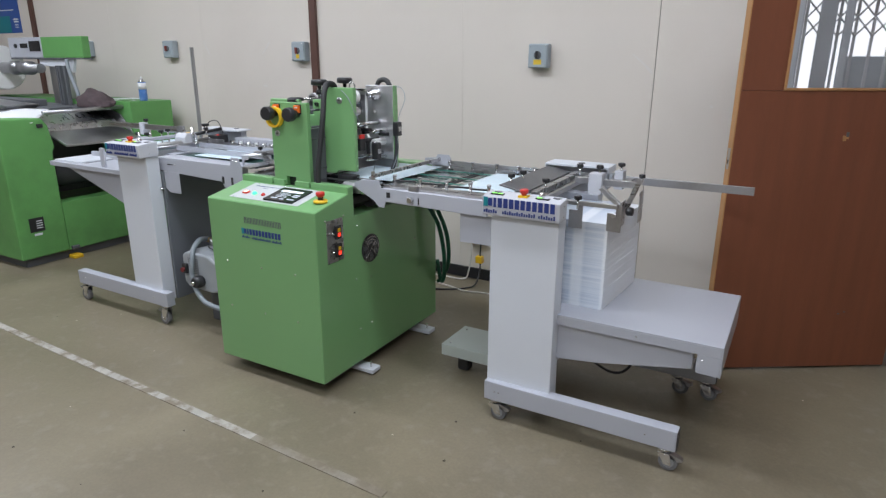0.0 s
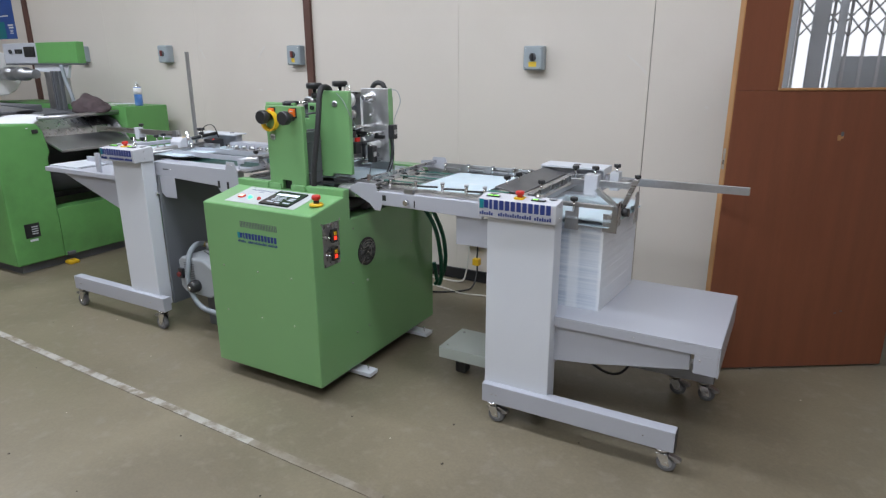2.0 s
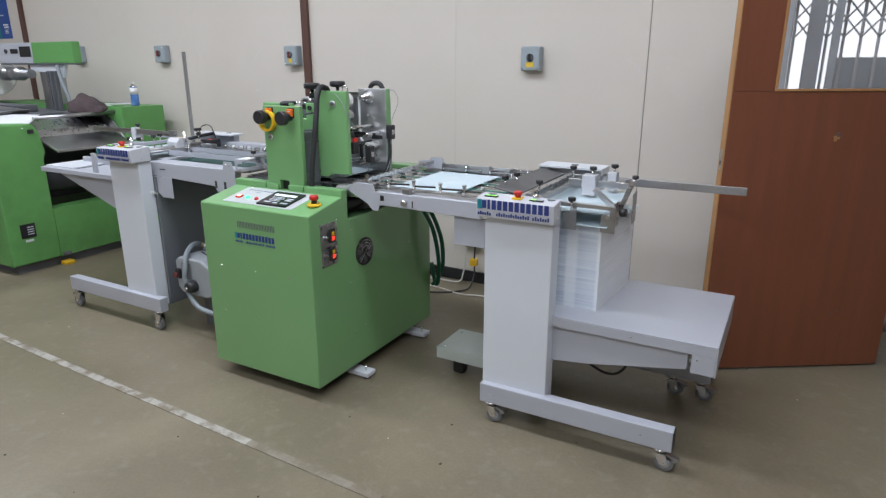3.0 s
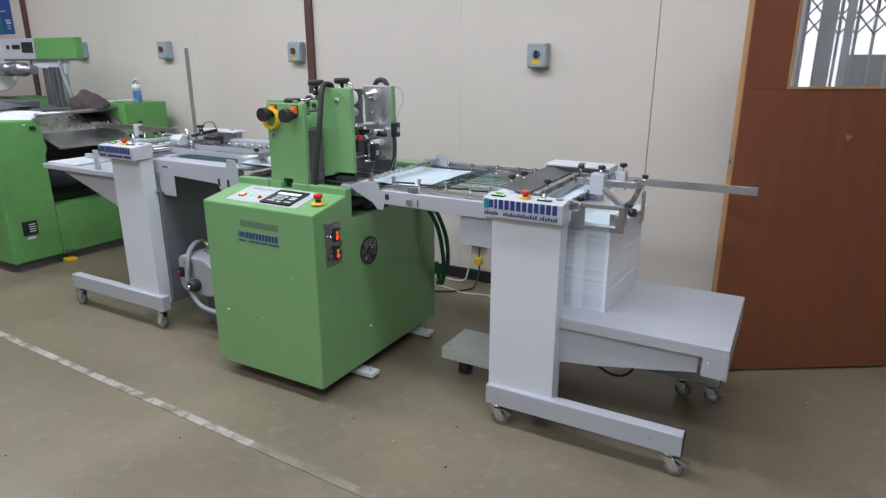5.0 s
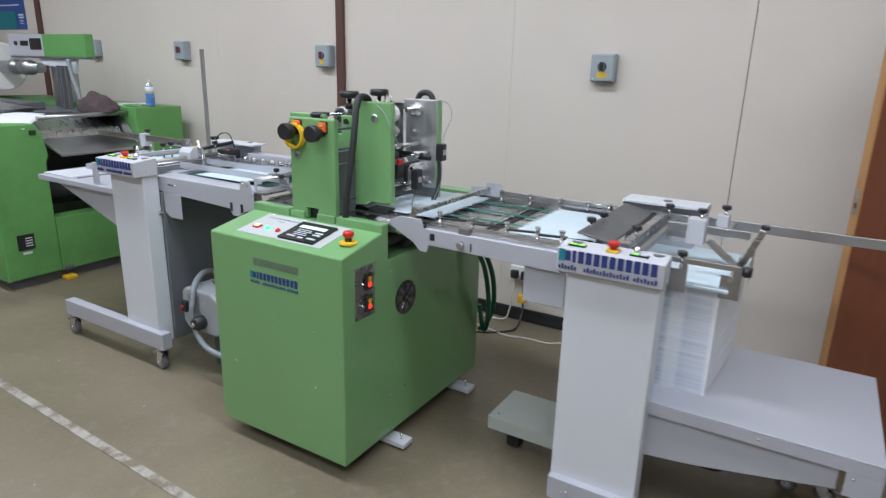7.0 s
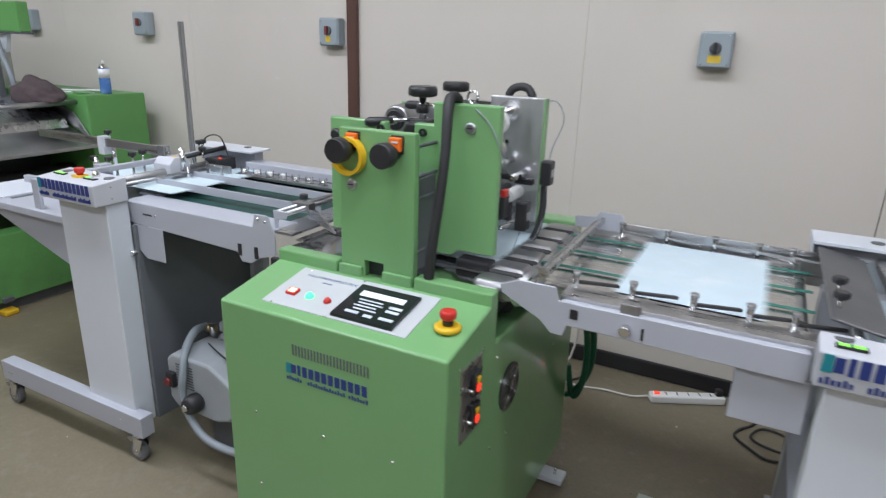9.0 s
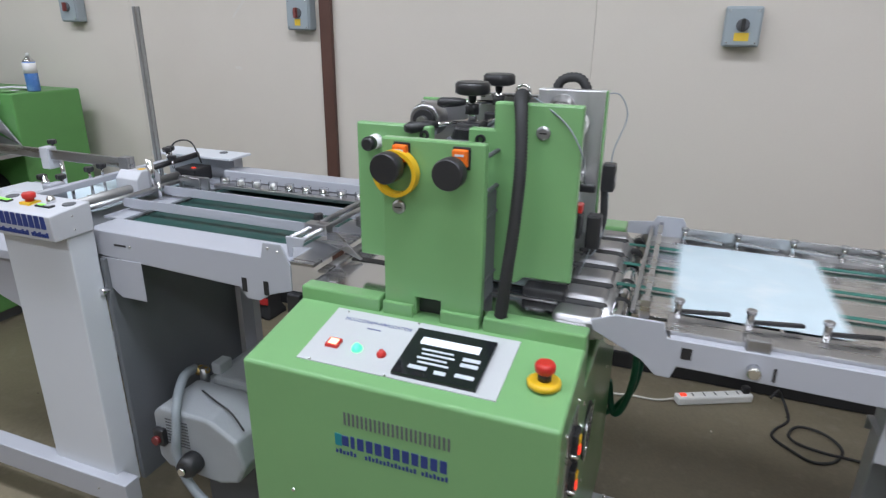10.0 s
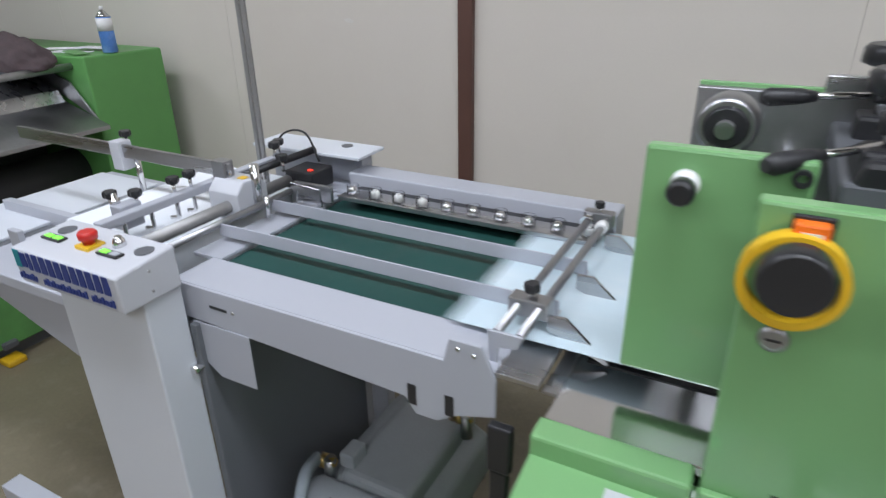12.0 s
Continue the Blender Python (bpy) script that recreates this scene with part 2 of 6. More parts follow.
BELT = mat("green_belt", (0.014, 0.062, 0.053), 0.5, var=0.2, scale=12, bump=0.2, grain=300)
BLUE = mat("blue_print", (0.02, 0.04, 0.19), 0.45, var=0.05)
TEAL = mat("teal_print", (0.01, 0.22, 0.26), 0.45, var=0.05)
RED = mat("red_plastic", (0.55, 0.025, 0.02), 0.35, var=0.06)
YELLOW = mat("yellow_plastic", (0.78, 0.47, 0.02), 0.4, var=0.06)
ORANGE = mat("orange_plastic", (0.85, 0.17, 0.015), 0.4, var=0.05)
BRASS = mat("brass", (0.60, 0.42, 0.16), 0.32, 1.0, var=0.2)
PUMP_GREY = mat("pump_grey_cast", (0.33, 0.35, 0.37), 0.5, var=0.1, scale=8, bump=0.35, grain=200)
HOSE_GREY = mat("grey_hose", (0.26, 0.29, 0.315), 0.5, var=0.08)
HOSE_GREEN = mat("green_hose", (0.012, 0.11, 0.06), 0.4, var=0.15)
WALL = mat("wall_paint", (0.665, 0.615, 0.555), 0.62, var=0.035, scale=1.1, bump=0.12, grain=120, dirt=(0.56, 0.505, 0.44), dirt_amount=0.25)
CEIL = mat("ceiling_white", (0.72, 0.71, 0.69), 0.8, var=0.03)
BROWN = mat("brown_steel_strip", (0.105, 0.05, 0.038), 0.5, var=0.15, scale=6)
SKIRT = mat("black_trunking", (0.018, 0.018, 0.02), 0.45, var=0.25)
DOOR_WOOD = mat("reddish_wood_veneer", (0.20, 0.066, 0.033), 0.42, var=0.14, scale=3.0, bump=0.12, grain=45, stretch=(6, 6, 0.5), dirt=(0.19, 0.055, 0.026), dirt_amount=0.5)
LIP_WOOD = mat("pale_wood_edge", (0.42, 0.22, 0.09), 0.5, var=0.2, scale=5, grain=50, stretch=(6, 6, 0.5))
LIP_PAINT = mat("worn_line_paint", (0.40, 0.375, 0.335), 0.55, var=0.2, scale=14, dirt=(0.20, 0.165, 0.12), dirt_amount=1.0)
FAINT_PAINT = mat("rubbed_off_line_paint", (0.28, 0.25, 0.205), 0.5, var=0.25, scale=14, dirt=(0.195, 0.162, 0.117), dirt_amount=1.0)
SWITCH_GREY = mat("grey_switch_case", (0.33, 0.38, 0.41), 0.4, var=0.08)
POST_GREY = mat("weathered_steel_grey", (0.34, 0.335, 0.33), 0.5, 0.7, var=0.15, scale=8, bump=0.1, grain=60)
BOX_GREY = mat("light_grey_box_paint", (0.52, 0.53, 0.565), 0.45, var=0.04, scale=3, bump=0.12, grain=420)
STEEL_PLATE = mat("satin_steel_plate", (0.62, 0.61, 0.60), 0.24, 1.0, var=0.08, scale=4, bump=0.06, grain=60, stretch=(1, 10, 10))
PANEL_GREY = mat("printed_panel_grey", (0.50, 0.515, 0.53), 0.42, var=0.04, scale=6)
GLASS = clear("clear_glass")
SCREEN = mat("dark_screen", (0.012, 0.013, 0.016), 0.12, var=0.1, bump=0)
LCD = glowing("lit_screen_white", (0.75, 0.8, 0.85), 0.45)
LCD_DIM = glowing("dim_screen_text", (0.55, 0.6, 0.65), 0.12)
STEEL_SATIN = mat("satin_bright_steel", (0.72, 0.72, 0.74), 0.42, 1.0, var=0.08, scale=4, bump=0.08, grain=50, stretch=(10, 10, 1))
THROAT = mat("dark_grey_plate", (0.13, 0.13, 0.135), 0.4, 0.4, var=0.1)
LAMP_ON = glowing("tube_glow", (1.0, 0.985, 0.96), 6.0)
LED_RED = glowing("red_lamp_glow", (0.95, 0.05, 0.025), 1.1)
LAMP_HOT = glowing("hot_button_glow", (1.0, 0.55, 0.38), 1.6)
LED_GREEN = glowing("green_lamp_glow", (0.05, 0.9, 0.25), 2.0)
LED_LIME = glowing("lime_lamp_glow", (0.22, 0.85, 0.08), 0.9)

for node in FAINT_PAINT.node_tree.nodes:
    if node.type == "MAP_RANGE" and abs(node.inputs[1].default_value - 0.52) < 1e-4:
        node.inputs[1].default_value, node.inputs[2].default_value = 0.36, 0.56
for node in LIP_PAINT.node_tree.nodes:
    if node.type == "MAP_RANGE" and abs(node.inputs[1].default_value - 0.52) < 1e-4:
        node.inputs[1].default_value, node.inputs[2].default_value = 0.46, 0.60


def floor_material():
    m = mat("stained_concrete", (0.208, 0.177, 0.121), 0.38, var=0.28, scale=1.6, bump=0.25, grain=90, dirt=(0.115, 0.094, 0.066), dirt_amount=0.55, rough_var=0.05)
    nt = m.node_tree
    for node in nt.nodes:
        if node.type == "MAP_RANGE" and abs(node.inputs[1].default_value - 0.52) < 1e-4:
            node.inputs[1].default_value, node.inputs[2].default_value = 0.42, 0.85
    bs = nt.nodes["Principled BSDF"]
    base = bs.inputs["Base Color"].links[0].from_socket
    tc = nt.nodes.new("ShaderNodeTexCoord")
    spots = nt.nodes.new("ShaderNodeTexNoise")
    spots.inputs["Scale"].default_value, spots.inputs["Detail"].default_value = 16, 6
    nt.links.new(tc.outputs["Object"], spots.inputs["Vector"])
    r = nt.nodes.new("ShaderNodeMapRange")
    r.inputs[1].default_value, r.inputs[2].default_value, r.inputs[4].default_value = 0.55, 0.85, 0.38
    nt.links.new(spots.outputs["Fac"], r.inputs[0])
    mix = nt.nodes.new("ShaderNodeMix")
    mix.data_type = "RGBA"
    mix.inputs[7].default_value = (0.33, 0.30, 0.25, 1)
    nt.links.new(r.outputs[0], mix.inputs[0])
    nt.links.new(base, mix.inputs[6])
    nt.links.new(mix.outputs[2], bs.inputs["Base Color"])
    return m


FLOOR = floor_material()

# ---- the room ----
WALL_Y, X0, X1, Y0, TOP = 4.07, -10.5, 4.2, -4.6, 3.7
DOOR_X0, DOOR_X1, DOOR_H = 0.06, 0.98, 2.08
solid("floor", box(X0 - 0.2, X1 + 0.2, Y0 - 0.2, 8.2, -0.15, 0.0), FLOOR, "stained olive-brown concrete workshop floor", "floor", kind="structure")
solid("ceiling", box(X0 - 0.2, X1 + 0.2, Y0 - 0.2, 8.2, TOP, TOP + 0.1), CEIL, "plain white workshop ceiling", "ceiling", kind="structure")
wall = thing("wall_north", (0, WALL_Y, 0), "cream painted partition wall of tall panels", "wall", kind="structure")
core = box(X0, DOOR_X0, WALL_Y + 0.012, WALL_Y + 0.12, 0, TOP)
box(DOOR_X1, X1, WALL_Y + 0.012, WALL_Y + 0.12, 0, TOP, bm=core)
box(DOOR_X0, DOOR_X1, WALL_Y + 0.012, WALL_Y + 0.12, DOOR_H, TOP, bm=core)
part("wall_core", core, mat("joint_shadow_grey", (0.22, 0.20, 0.18), 0.8), wall)
joints = [X0, -9.62, -8.33, -7.04, -5.76, -4.48, -3.20, -1.91, -0.632, DOOR_X0]
for a, b in zip(joints, joints[1:]):
    ga, gb = [0.0022 if j == -0.632 else 0.0006 for j in (a, b)]
    part("wall_panel", box(a + ga, b - gb, WALL_Y, WALL_Y + 0.0118, 0.0, TOP - 0.002, 0.0004, seg=1), WALL, wall)
part("wall_panel", box(DOOR_X1 + 0.0016, X1, WALL_Y, WALL_Y + 0.0118, 0.0, TOP - 0.002, 0.0012, seg=1), WALL, wall)
part("wall_panel", box(DOOR_X0, DOOR_X1, WALL_Y, WALL_Y + 0.0118, DOOR_H + 0.05, TOP - 0.002, 0.0012, seg=1), WALL, wall)
for x in (-3.208, -7.03):
    solid("trim", box(x - 0.031, x + 0.031, WALL_Y - 0.03, WALL_Y - 0.001, 0.0, TOP - 0.004, 0.003), BROWN, "dark brown steel strip over a wall joint", "trim", kind="structure")
for name, lim in (("wall_south", (X0, X1, Y0 - 0.12, Y0)), ("wall_west", (X0 - 0.12, X0, Y0, 8.0)), ("wall_east", (X1, X1 + 0.12, Y0, 8.0)), ("wall_back_room", (X0, X1, 8.0, 8.12))):
    solid(name, box(*lim, 0, TOP), WALL, "plain cream painted workshop wall", "wall", kind="structure")
solid("baseboard", box(X0, DOOR_X0 - 0.02, WALL_Y - 0.022, WALL_Y - 0.001, 0.004, 0.085, 0.004), SKIRT, "black plastic skirting along the partition wall", "baseboard", kind="structure")
line = thing("floor_line", (-2.6, 1.81, 0), "worn white painted line on the concrete", "floor marking", kind="structure")
seg_x, LINE_WORN, LINE_END = -8.2, -1.68, -0.98
while seg_x < LINE_END - 0.01:
    L = 0.9 + 0.5 * random.random()
    if seg_x < LINE_WORN - 0.01 and seg_x + L > LINE_WORN:
        L = LINE_WORN - seg_x
    L = min(L, LINE_END - seg_x)
    y = 1.776 - 0.036 * (seg_x + 2.15)
    bm = prism([(seg_x, y - 0.020), (seg_x + L - 0.0005, y - 0.020 - 0.036 * L), (seg_x + L - 0.0005, y + 0.020 - 0.036 * L), (seg_x, y + 0.020)], "z", 0.0, 0.0035)
    part("line_stretch", bm, LIP_PAINT if seg_x < LINE_WORN - 0.01 else FAINT_PAINT, line)
    seg_x += L

# lamps under the ceiling
for n, (x, y) in enumerate(LAMP_SPOTS):
    lamp = thing("ceiling_light", (x, y, LAMP_Z), "white twin-tube fluorescent batten under the ceiling", "ceiling light", "ceiling battens")
    part("housing", box(x - 0.76, x + 0.76, y - 0.06, y + 0.06, LAMP_Z, LAMP_Z + 0.07, 0.01), WHITE, lamp)
    for d in (-0.075, 0.075):
        part("tube", cyl((x - 0.72, y + d, LAMP_Z - 0.02), (x + 0.72, y + d, LAMP_Z - 0.02), 0.014), LAMP_ON, lamp, "glowing tube")
    for e in (-0.73, 0.73):
        part("tube_holder", box(x + e - 0.012, x + e + 0.012, y - 0.1, y + 0.1, LAMP_Z - 0.04, LAMP_Z + 0.002, 0.004), WHITE, lamp)
    for e in (-0.5, 0.5):
        part("hanger", cyl((x + e, y, LAMP_Z + 0.068), (x + e, y, TOP), 0.004, seg=8), STEEL_DULL, lamp)


# ---- shared small makers ----
def star_knob(parent, at, r=0.016, h=0.016, stem=0.02, name="knob"):
    """A black lobed hand knob on a steel stem, upright."""
    x, y, z = at
    own = bmesh.new()
    n = 36
    for zz in (z, z + h * 0.25, z + h * 0.8, z + h):
        k = 0.88 if zz in (z, z + h) else 1.0
        for i in range(n):
            a = 2 * math.pi * i / n
            rr = r * k * (1 + 0.10 * math.cos(6 * a))
            own.verts.new((x + rr * math.cos(a), y + rr * math.sin(a), zz))
    own.verts.ensure_lookup_table()
    for lvl in range(3):
        for i in range(n):
            own.faces.new((own.verts[lvl * n + i], own.verts[lvl * n + (i + 1) % n], own.verts[(lvl + 1) * n + (i + 1) % n], own.verts[(lvl + 1) * n + i]))
    own.faces.new([own.verts[i] for i in range(n)][::-1])
    own.faces.new([own.verts[3 * n + i] for i in range(n)])
    tidy(own)
    k = part(name, own, BLACK, parent, "black lobed hand knob")
    if stem:
        part("stem", cyl((x, y, z - stem), (x, y, z + 0.001), r * 0.3, seg=12), CHROME, k)
    return k


def print_mark(parent, x0, x1, z0, z1, y, name="printed_mark"):
    """The maker's mark as plain upright bars, with a thin line of short bars under it."""
    w = x1 - x0
    h = z1 - z0
    za = z0 + h * 0.40

    def bar(a, b, lo, hi, material, label=""):
        part(name, box(x0 + w * a, x0 + w * b, y - 0.0012, y + 0.001, lo, hi), material, parent, label)

    bar(0.0, 0.062, za, z1, TEAL, "plain teal printed block")
    bar(0.067, 0.125, za + h * 0.05, z1 - h * 0.05, BLUE, "plain dark blue printed bar")
    bar(0.145, 0.180, za, z1, BLUE)
    for k in range(5):
        a = 0.205 + k * 0.160
        wide = 0.058
        bar(a, a + wide, za, z1, BLUE)
        bar(a + 0.080, a + 0.080 + wide, za, z1, BLUE)
    for i in range(30):
        if i in (6, 7, 22):
            continue
        a = (i + 0.12) / 30
        tall = 0.24 if i % 5 in (1, 4) else 0.17
        part("printed_dash", box(x0 + w * a, x0 + w * (a + 0.021), y - 0.0012, y + 0.001, z0, z0 + h * tall), BLUE, parent)


def emergency_stop(parent, at, r=0.017, square=False):
    x, y, z = at
    if square:
        part("stop_plate", box(x - 0.019, x + 0.019, y - 0.019, y + 0.019, z - 0.003, z + 0.005, 0.001), YELLOW, parent, "square yellow plate")
        part("stop_button", turned((x, y, z + 0.004), (x, y, z + 0.030), [(0, r * 0.62), (0.3, r * 0.66), (0.42, r * 1.0), (0.85, r * 1.05), (1, r * 0.86)]), RED, parent, "red mushroom button")
        return
    ring_ = part("stop_collar", turned((x, y, z), (x, y, z + 0.012), [(0, r * 1.75), (0.7, r * 1.75), (1, r * 1.5)]), YELLOW, parent, "yellow collar")
    part("stop_stem", cyl((x, y, z + 0.011), (x, y, z + 0.03), r * 0.7), BLACK, parent)
    part("stop_button", turned((x, y, z + 0.026), (x, y, z + 0.05), [(0, r * 0.75), (0.25, r * 1.05), (0.7, r * 1.1), (0.92, r * 0.95), (1, r * 0.7)]), RED, parent, "red mushroom button")


def caster(parent, x, y, top, face=1):
    """A swivel caster with a brake lever, reaching from the floor up to top."""
    c = part("caster", turned((x, y, top - 0.022), (x, y, top), [(0, 0.017), (0.5, 0.024), (0.6, 0.030), (1, 0.030)]), CHROME, parent, "swivel caster with brake")
    rw = min(0.041, (top - 0.022) / 2)
    off = 0.02 * face
    part("tyre", turned((x + off, y - 0.014, rw), (x + off, y + 0.014, rw), [(0, rw * 0.9), (0.2, rw), (0.8, rw), (1, rw * 0.9)], seg=28), WHEEL_GREY, c)
    part("rim", cyl((x + off, y - 0.0155, rw), (x + off, y + 0.0155, rw), rw * 0.62, chamfer=0.002), mat_rim, c)
    part("axle", cyl((x + off, y - 0.022, rw), (x + off, y + 0.022, rw), 0.006, seg=10), CHROME, c)
    for s in (-1, 1):
        poly = [(x - 0.024, top - 0.02), (x + 0.024, top - 0.02), (x + off + 0.014, rw - 0.01), (x + off - 0.014, rw - 0.01)]
        part("fork", prism(poly, "y", y + s * 0.0185 - 0.0015, y + s * 0.0185 + 0.0015, 0.0008, seg=1), CHROME, c)
    part("brake_lever", prism([(x + 0.01 * face, top - 0.035), (x + 0.055 * face, top - 0.05), (x + 0.075 * face, top - 0.042), (x + 0.07 * face, top - 0.034), (x + 0.03 * face, top - 0.02)], "y", y - 0.014, y + 0.014, 0.002), STEEL_DULL, c)
    return c


mat_rim = mat("caster_rim_grey", (0.30, 0.31, 0.32), 0.5, var=0.1)


def screw(parent, p, axis, r=0.004):
    d = {"x": Vector((1, 0, 0)), "-y": Vector((0, -1, 0)), "z": Vector((0, 0, 1))}[axis]
    p = Vector(p)
    part("screw", turned(p - d * 0.001, p + d * 0.003, [(0, r), (0.4, r), (0.8, r * 0.75), (1, r * 0.3)], seg=10), CHROME, parent)


# ---- the green applicator machine ----
GX0, GX1, GY0, GY1 = -2.308, -1.624, 2.165, 3.215
ap = thing("applicator_machine", ((GX0 + GX1) / 2, 2.69, 0), "bright green enamelled hologram applicator cabinet with an upright head", "printing machine")
part("cabinet", prism([(GY0, 0.07), (GY0, 0.912), (2.398, 0.957), (2.444, 0.957), (2.444, 0.842), (GY1, 0.842), (GY1, 0.07)], "x", GX0, GX1, 0.007, seg=3), GREEN, ap)
for a, c in ((GX0, -2.098), (-1.848, GX1)):
    part("bed_lip", box(a, c, 2.398, 2.444, 0.950, 0.989, 0.005), GREEN, ap)
for a, c in ((-2.090, -2.016), (-1.948, -1.857)):
    part("bed_lip", box(a, c, 2.3985, 2.4115, 0.950, 0.986, 0.003), GREEN, ap)
# Recessed base in dark grey: the gap's shade is put into its colour.
part("underframe", box(GX0 + 0.05, GX1 - 0.05, GY0 + 0.07, GY1 - 0.05, 0.03, 0.0705), GREY_DARK, ap, "recessed base, darkened for the gap under the cabinet")
part("rear_rail", box(GX0, GX1, 3.13, GY1, 0.8425, 1.0, 0.006), GREEN, ap)
part("deck_plate", box(GX0 + 0.004, GX1 - 0.012, 2.4445, 3.1295, 0.968, 0.984, 0.002), POLISHED, ap, "polished steel bed plate")
# Dark block under the bed: the gap's darkness is put into its colour.
part("deck_gap_block", box(GX0 + 0.03, GX1 - 0.10, 2.55, 3.10, 0.8425, 0.9678), GREY_DARK, ap, "dark block filling the shaded gap under the bed")
part("drive_roller", cyl((GX1 - 0.06, 2.46, 0.90), (GX1 - 0.06, 3.1, 0.90), 0.028), BLACK, ap)
part("motor", cyl((GX1 - 0.05, 2.62, 0.872), (GX1 - 0.05, 2.82, 0.872), 0.026), GREY_DARK, ap)
for y, x in ((2.49, GX1), (3.05, GX1), (2.49, GX0), (3.05, GX0)):
    s = 1 if x == GX1 else -1
    foot = part("foot_bar", box(x - s * 0.09 - 0.075, x - s * 0.09 + 0.16 * (s > 0) + 0.075 * (s < 0), y - 0.035, y + 0.035, 0.012, 0.034, 0.003), PALE, ap, "pale grey levelling foot")
    part("foot_pad", cyl((x + s * 0.035, y, 0), (x + s * 0.035, y, 0.0125), 0.022), RUBBER, foot)
    part("foot_bolt", cyl((x + s * 0.035, y, 0.033), (x + s * 0.035, y, 0.062), 0.005, seg=8), CHROME, foot)

# sloping control panel: its own frame of reference
SLOPE = math.degrees(math.atan2(0.957 - 0.912, 2.398 - GY0))


def on_slope(x, y, up=0.0):
    k = (y - GY0) / (2.398 - GY0)
    return Vector((x, y, 0.912 + k * 0.045 + up))


def slope_plate(name, x0, x1, y0, y1, th, material, parent, label="", lift=0.0):
    a, b = on_slope(0, y0, lift), on_slope(0, y1, lift)
    return part(name, prism([(y0, a.z - 0.001), (y0, a.z + th), (y1, b.z + th), (y1, b.z - 0.001)], "x", x0, x1), material, parent, label)


panel = slope_plate("control_panel", -2.196, -1.757, 2.203, 2.384, 0.0022, PANEL_GREY, ap, "pale grey printed panel")
hmi = slope_plate("touch_screen", -1.980, -1.800, 2.212, 2.357, 0.010, SCREEN, ap, "black framed touch screen")
slope_plate("screen_bar", -1.957, -1.826, 2.308, 2.330, 0.0108, LCD, hmi)
for r, (a, b) in enumerate(((-1.945, -1.875), (-1.94, -1.868), (-1.945, -1.88), (-1.938, -1.872))):
    slope_plate("screen_text", a, b, 2.290 - r * 0.013, 2.295 - r * 0.013, 0.0108, LCD_DIM, hmi)
for a, b, y in ((-1.852, -1.815, 2.281), (-1.852, -1.815, 2.264), (-1.952, -1.912, 2.232), (-1.895, -1.87, 2.228), (-1.852, -1.812, 2.232)):
    slope_plate("screen_key", a, b, y, y + 0.010, 0.0108, LCD_DIM, hmi)
m_text = Matrix.Translation(on_slope(-2.077, 2.352, 0.0024)) @ pose(0, 0, 0, SLOPE, 0, 0)
words("HOLOGRAM-APPLICATOR", 0.016, m_text, BLUE, panel, "panel_title", 0.165)
slope_plate("small_print", -2.095, -2.062, 2.330, 2.333, 0.0026, BLUE, panel)
red_lit = slope_plate("red_button", -2.155, -2.125, 2.250, 2.275, 0.009, RED, ap, "lit red push button")
slope_plate("button_lens", -2.150, -2.130, 2.254, 2.271, 0.0105, LAMP_HOT, red_lit)
p = on_slope(-2.083, 2.262)
part("green_lamp", turned(p, p + Vector((0, 0, 0.014)), [(0, 0.012), (0.5, 0.011), (1, 0.005)]), LED_GREEN, ap, "lit green lamp")
p = on_slope(-2.024, 2.260)
part("red_lamp", turned(p, p + Vector((0, 0, 0.014)), [(0, 0.011), (0.5, 0.010), (1, 0.004)]), RED, ap, "unlit red lamp")
emergency_stop(ap, on_slope(-1.682, 2.275), 0.019)
for x, y in ((-2.165, 2.375), (-1.99, 2.379), (-1.99, 2.204), (-2.165, 2.206)):
    screw(ap, on_slope(x, y, 0.002), "z", 0.003)

# front: louvre, mark, screws
for i in range(24):
    x = -2.063 + i * (0.228 / 23)
    part("louvre_slot", box(x - 0.0022, x + 0.0022, GY0 - 0.0012, GY0 + 0.002, 0.812, 0.842), GREY_DARK, ap)
print_mark(ap, -2.088, -1.834, 0.738, 0.786, GY0)
for z in (0.60, 0.365):
    for x in (-2.205, -1.975, -1.765):
        screw(ap, (x, GY0, z), "-y", 0.005)
for y, z in ((2.23, 0.86), (2.36, 0.86), (2.46, 0.79), (2.56, 0.5), (2.56, 0.25), (2.98, 0.6), (2.46, 0.25), (2.44, 0.52)):
    screw(ap, (GX1, y, z), "x", 0.005)

# side: switch plate, fan
sp = part("switch_plate", box(GX1, GX1 + 0.004, 2.234, 2.35, 0.655, 0.857, 0.001), STEEL, ap, "brushed steel switch plate")
for z in (0.795, 0.708):
    hole = part("rocker_switch", box(GX1 + 0.003, GX1 + 0.016, 2.285, 2.325, z - 0.032, z + 0.032, 0.003), BLACK, sp, "black rocker switch")
    part("rocker", box(GX1 + 0.015, GX1 + 0.020, 2.296, 2.314, z - 0.020, z - 0.001, 0.002), LED_RED, hole, "lit red rocker")
    part("rocker_mark", box(GX1 + 0.015, GX1 + 0.0195, 2.296, 2.314, z + 0.003, z + 0.020, 0.002), YELLOW, hole)
    part("rocker_pin", cyl((GX1 + 0.003, 2.262, z), (GX1 + 0.022, 2.262, z), 0.004, seg=10), CHROME, sp)
FC = Vector((GX1, 2.562, 0.652))
fan = part("fan_opening", ring(FC, FC + Vector((0.004, 0, 0)), 0.072, 0.066), BLACK, ap, "round fan opening with wire guard")
part("fan_back", cyl(FC, FC + Vector((0.0012, 0, 0)), 0.066), BLACK, fan)
part("fan_hub", cyl(FC, FC + Vector((0.006, 0, 0)), 0.022), RUBBER, fan)
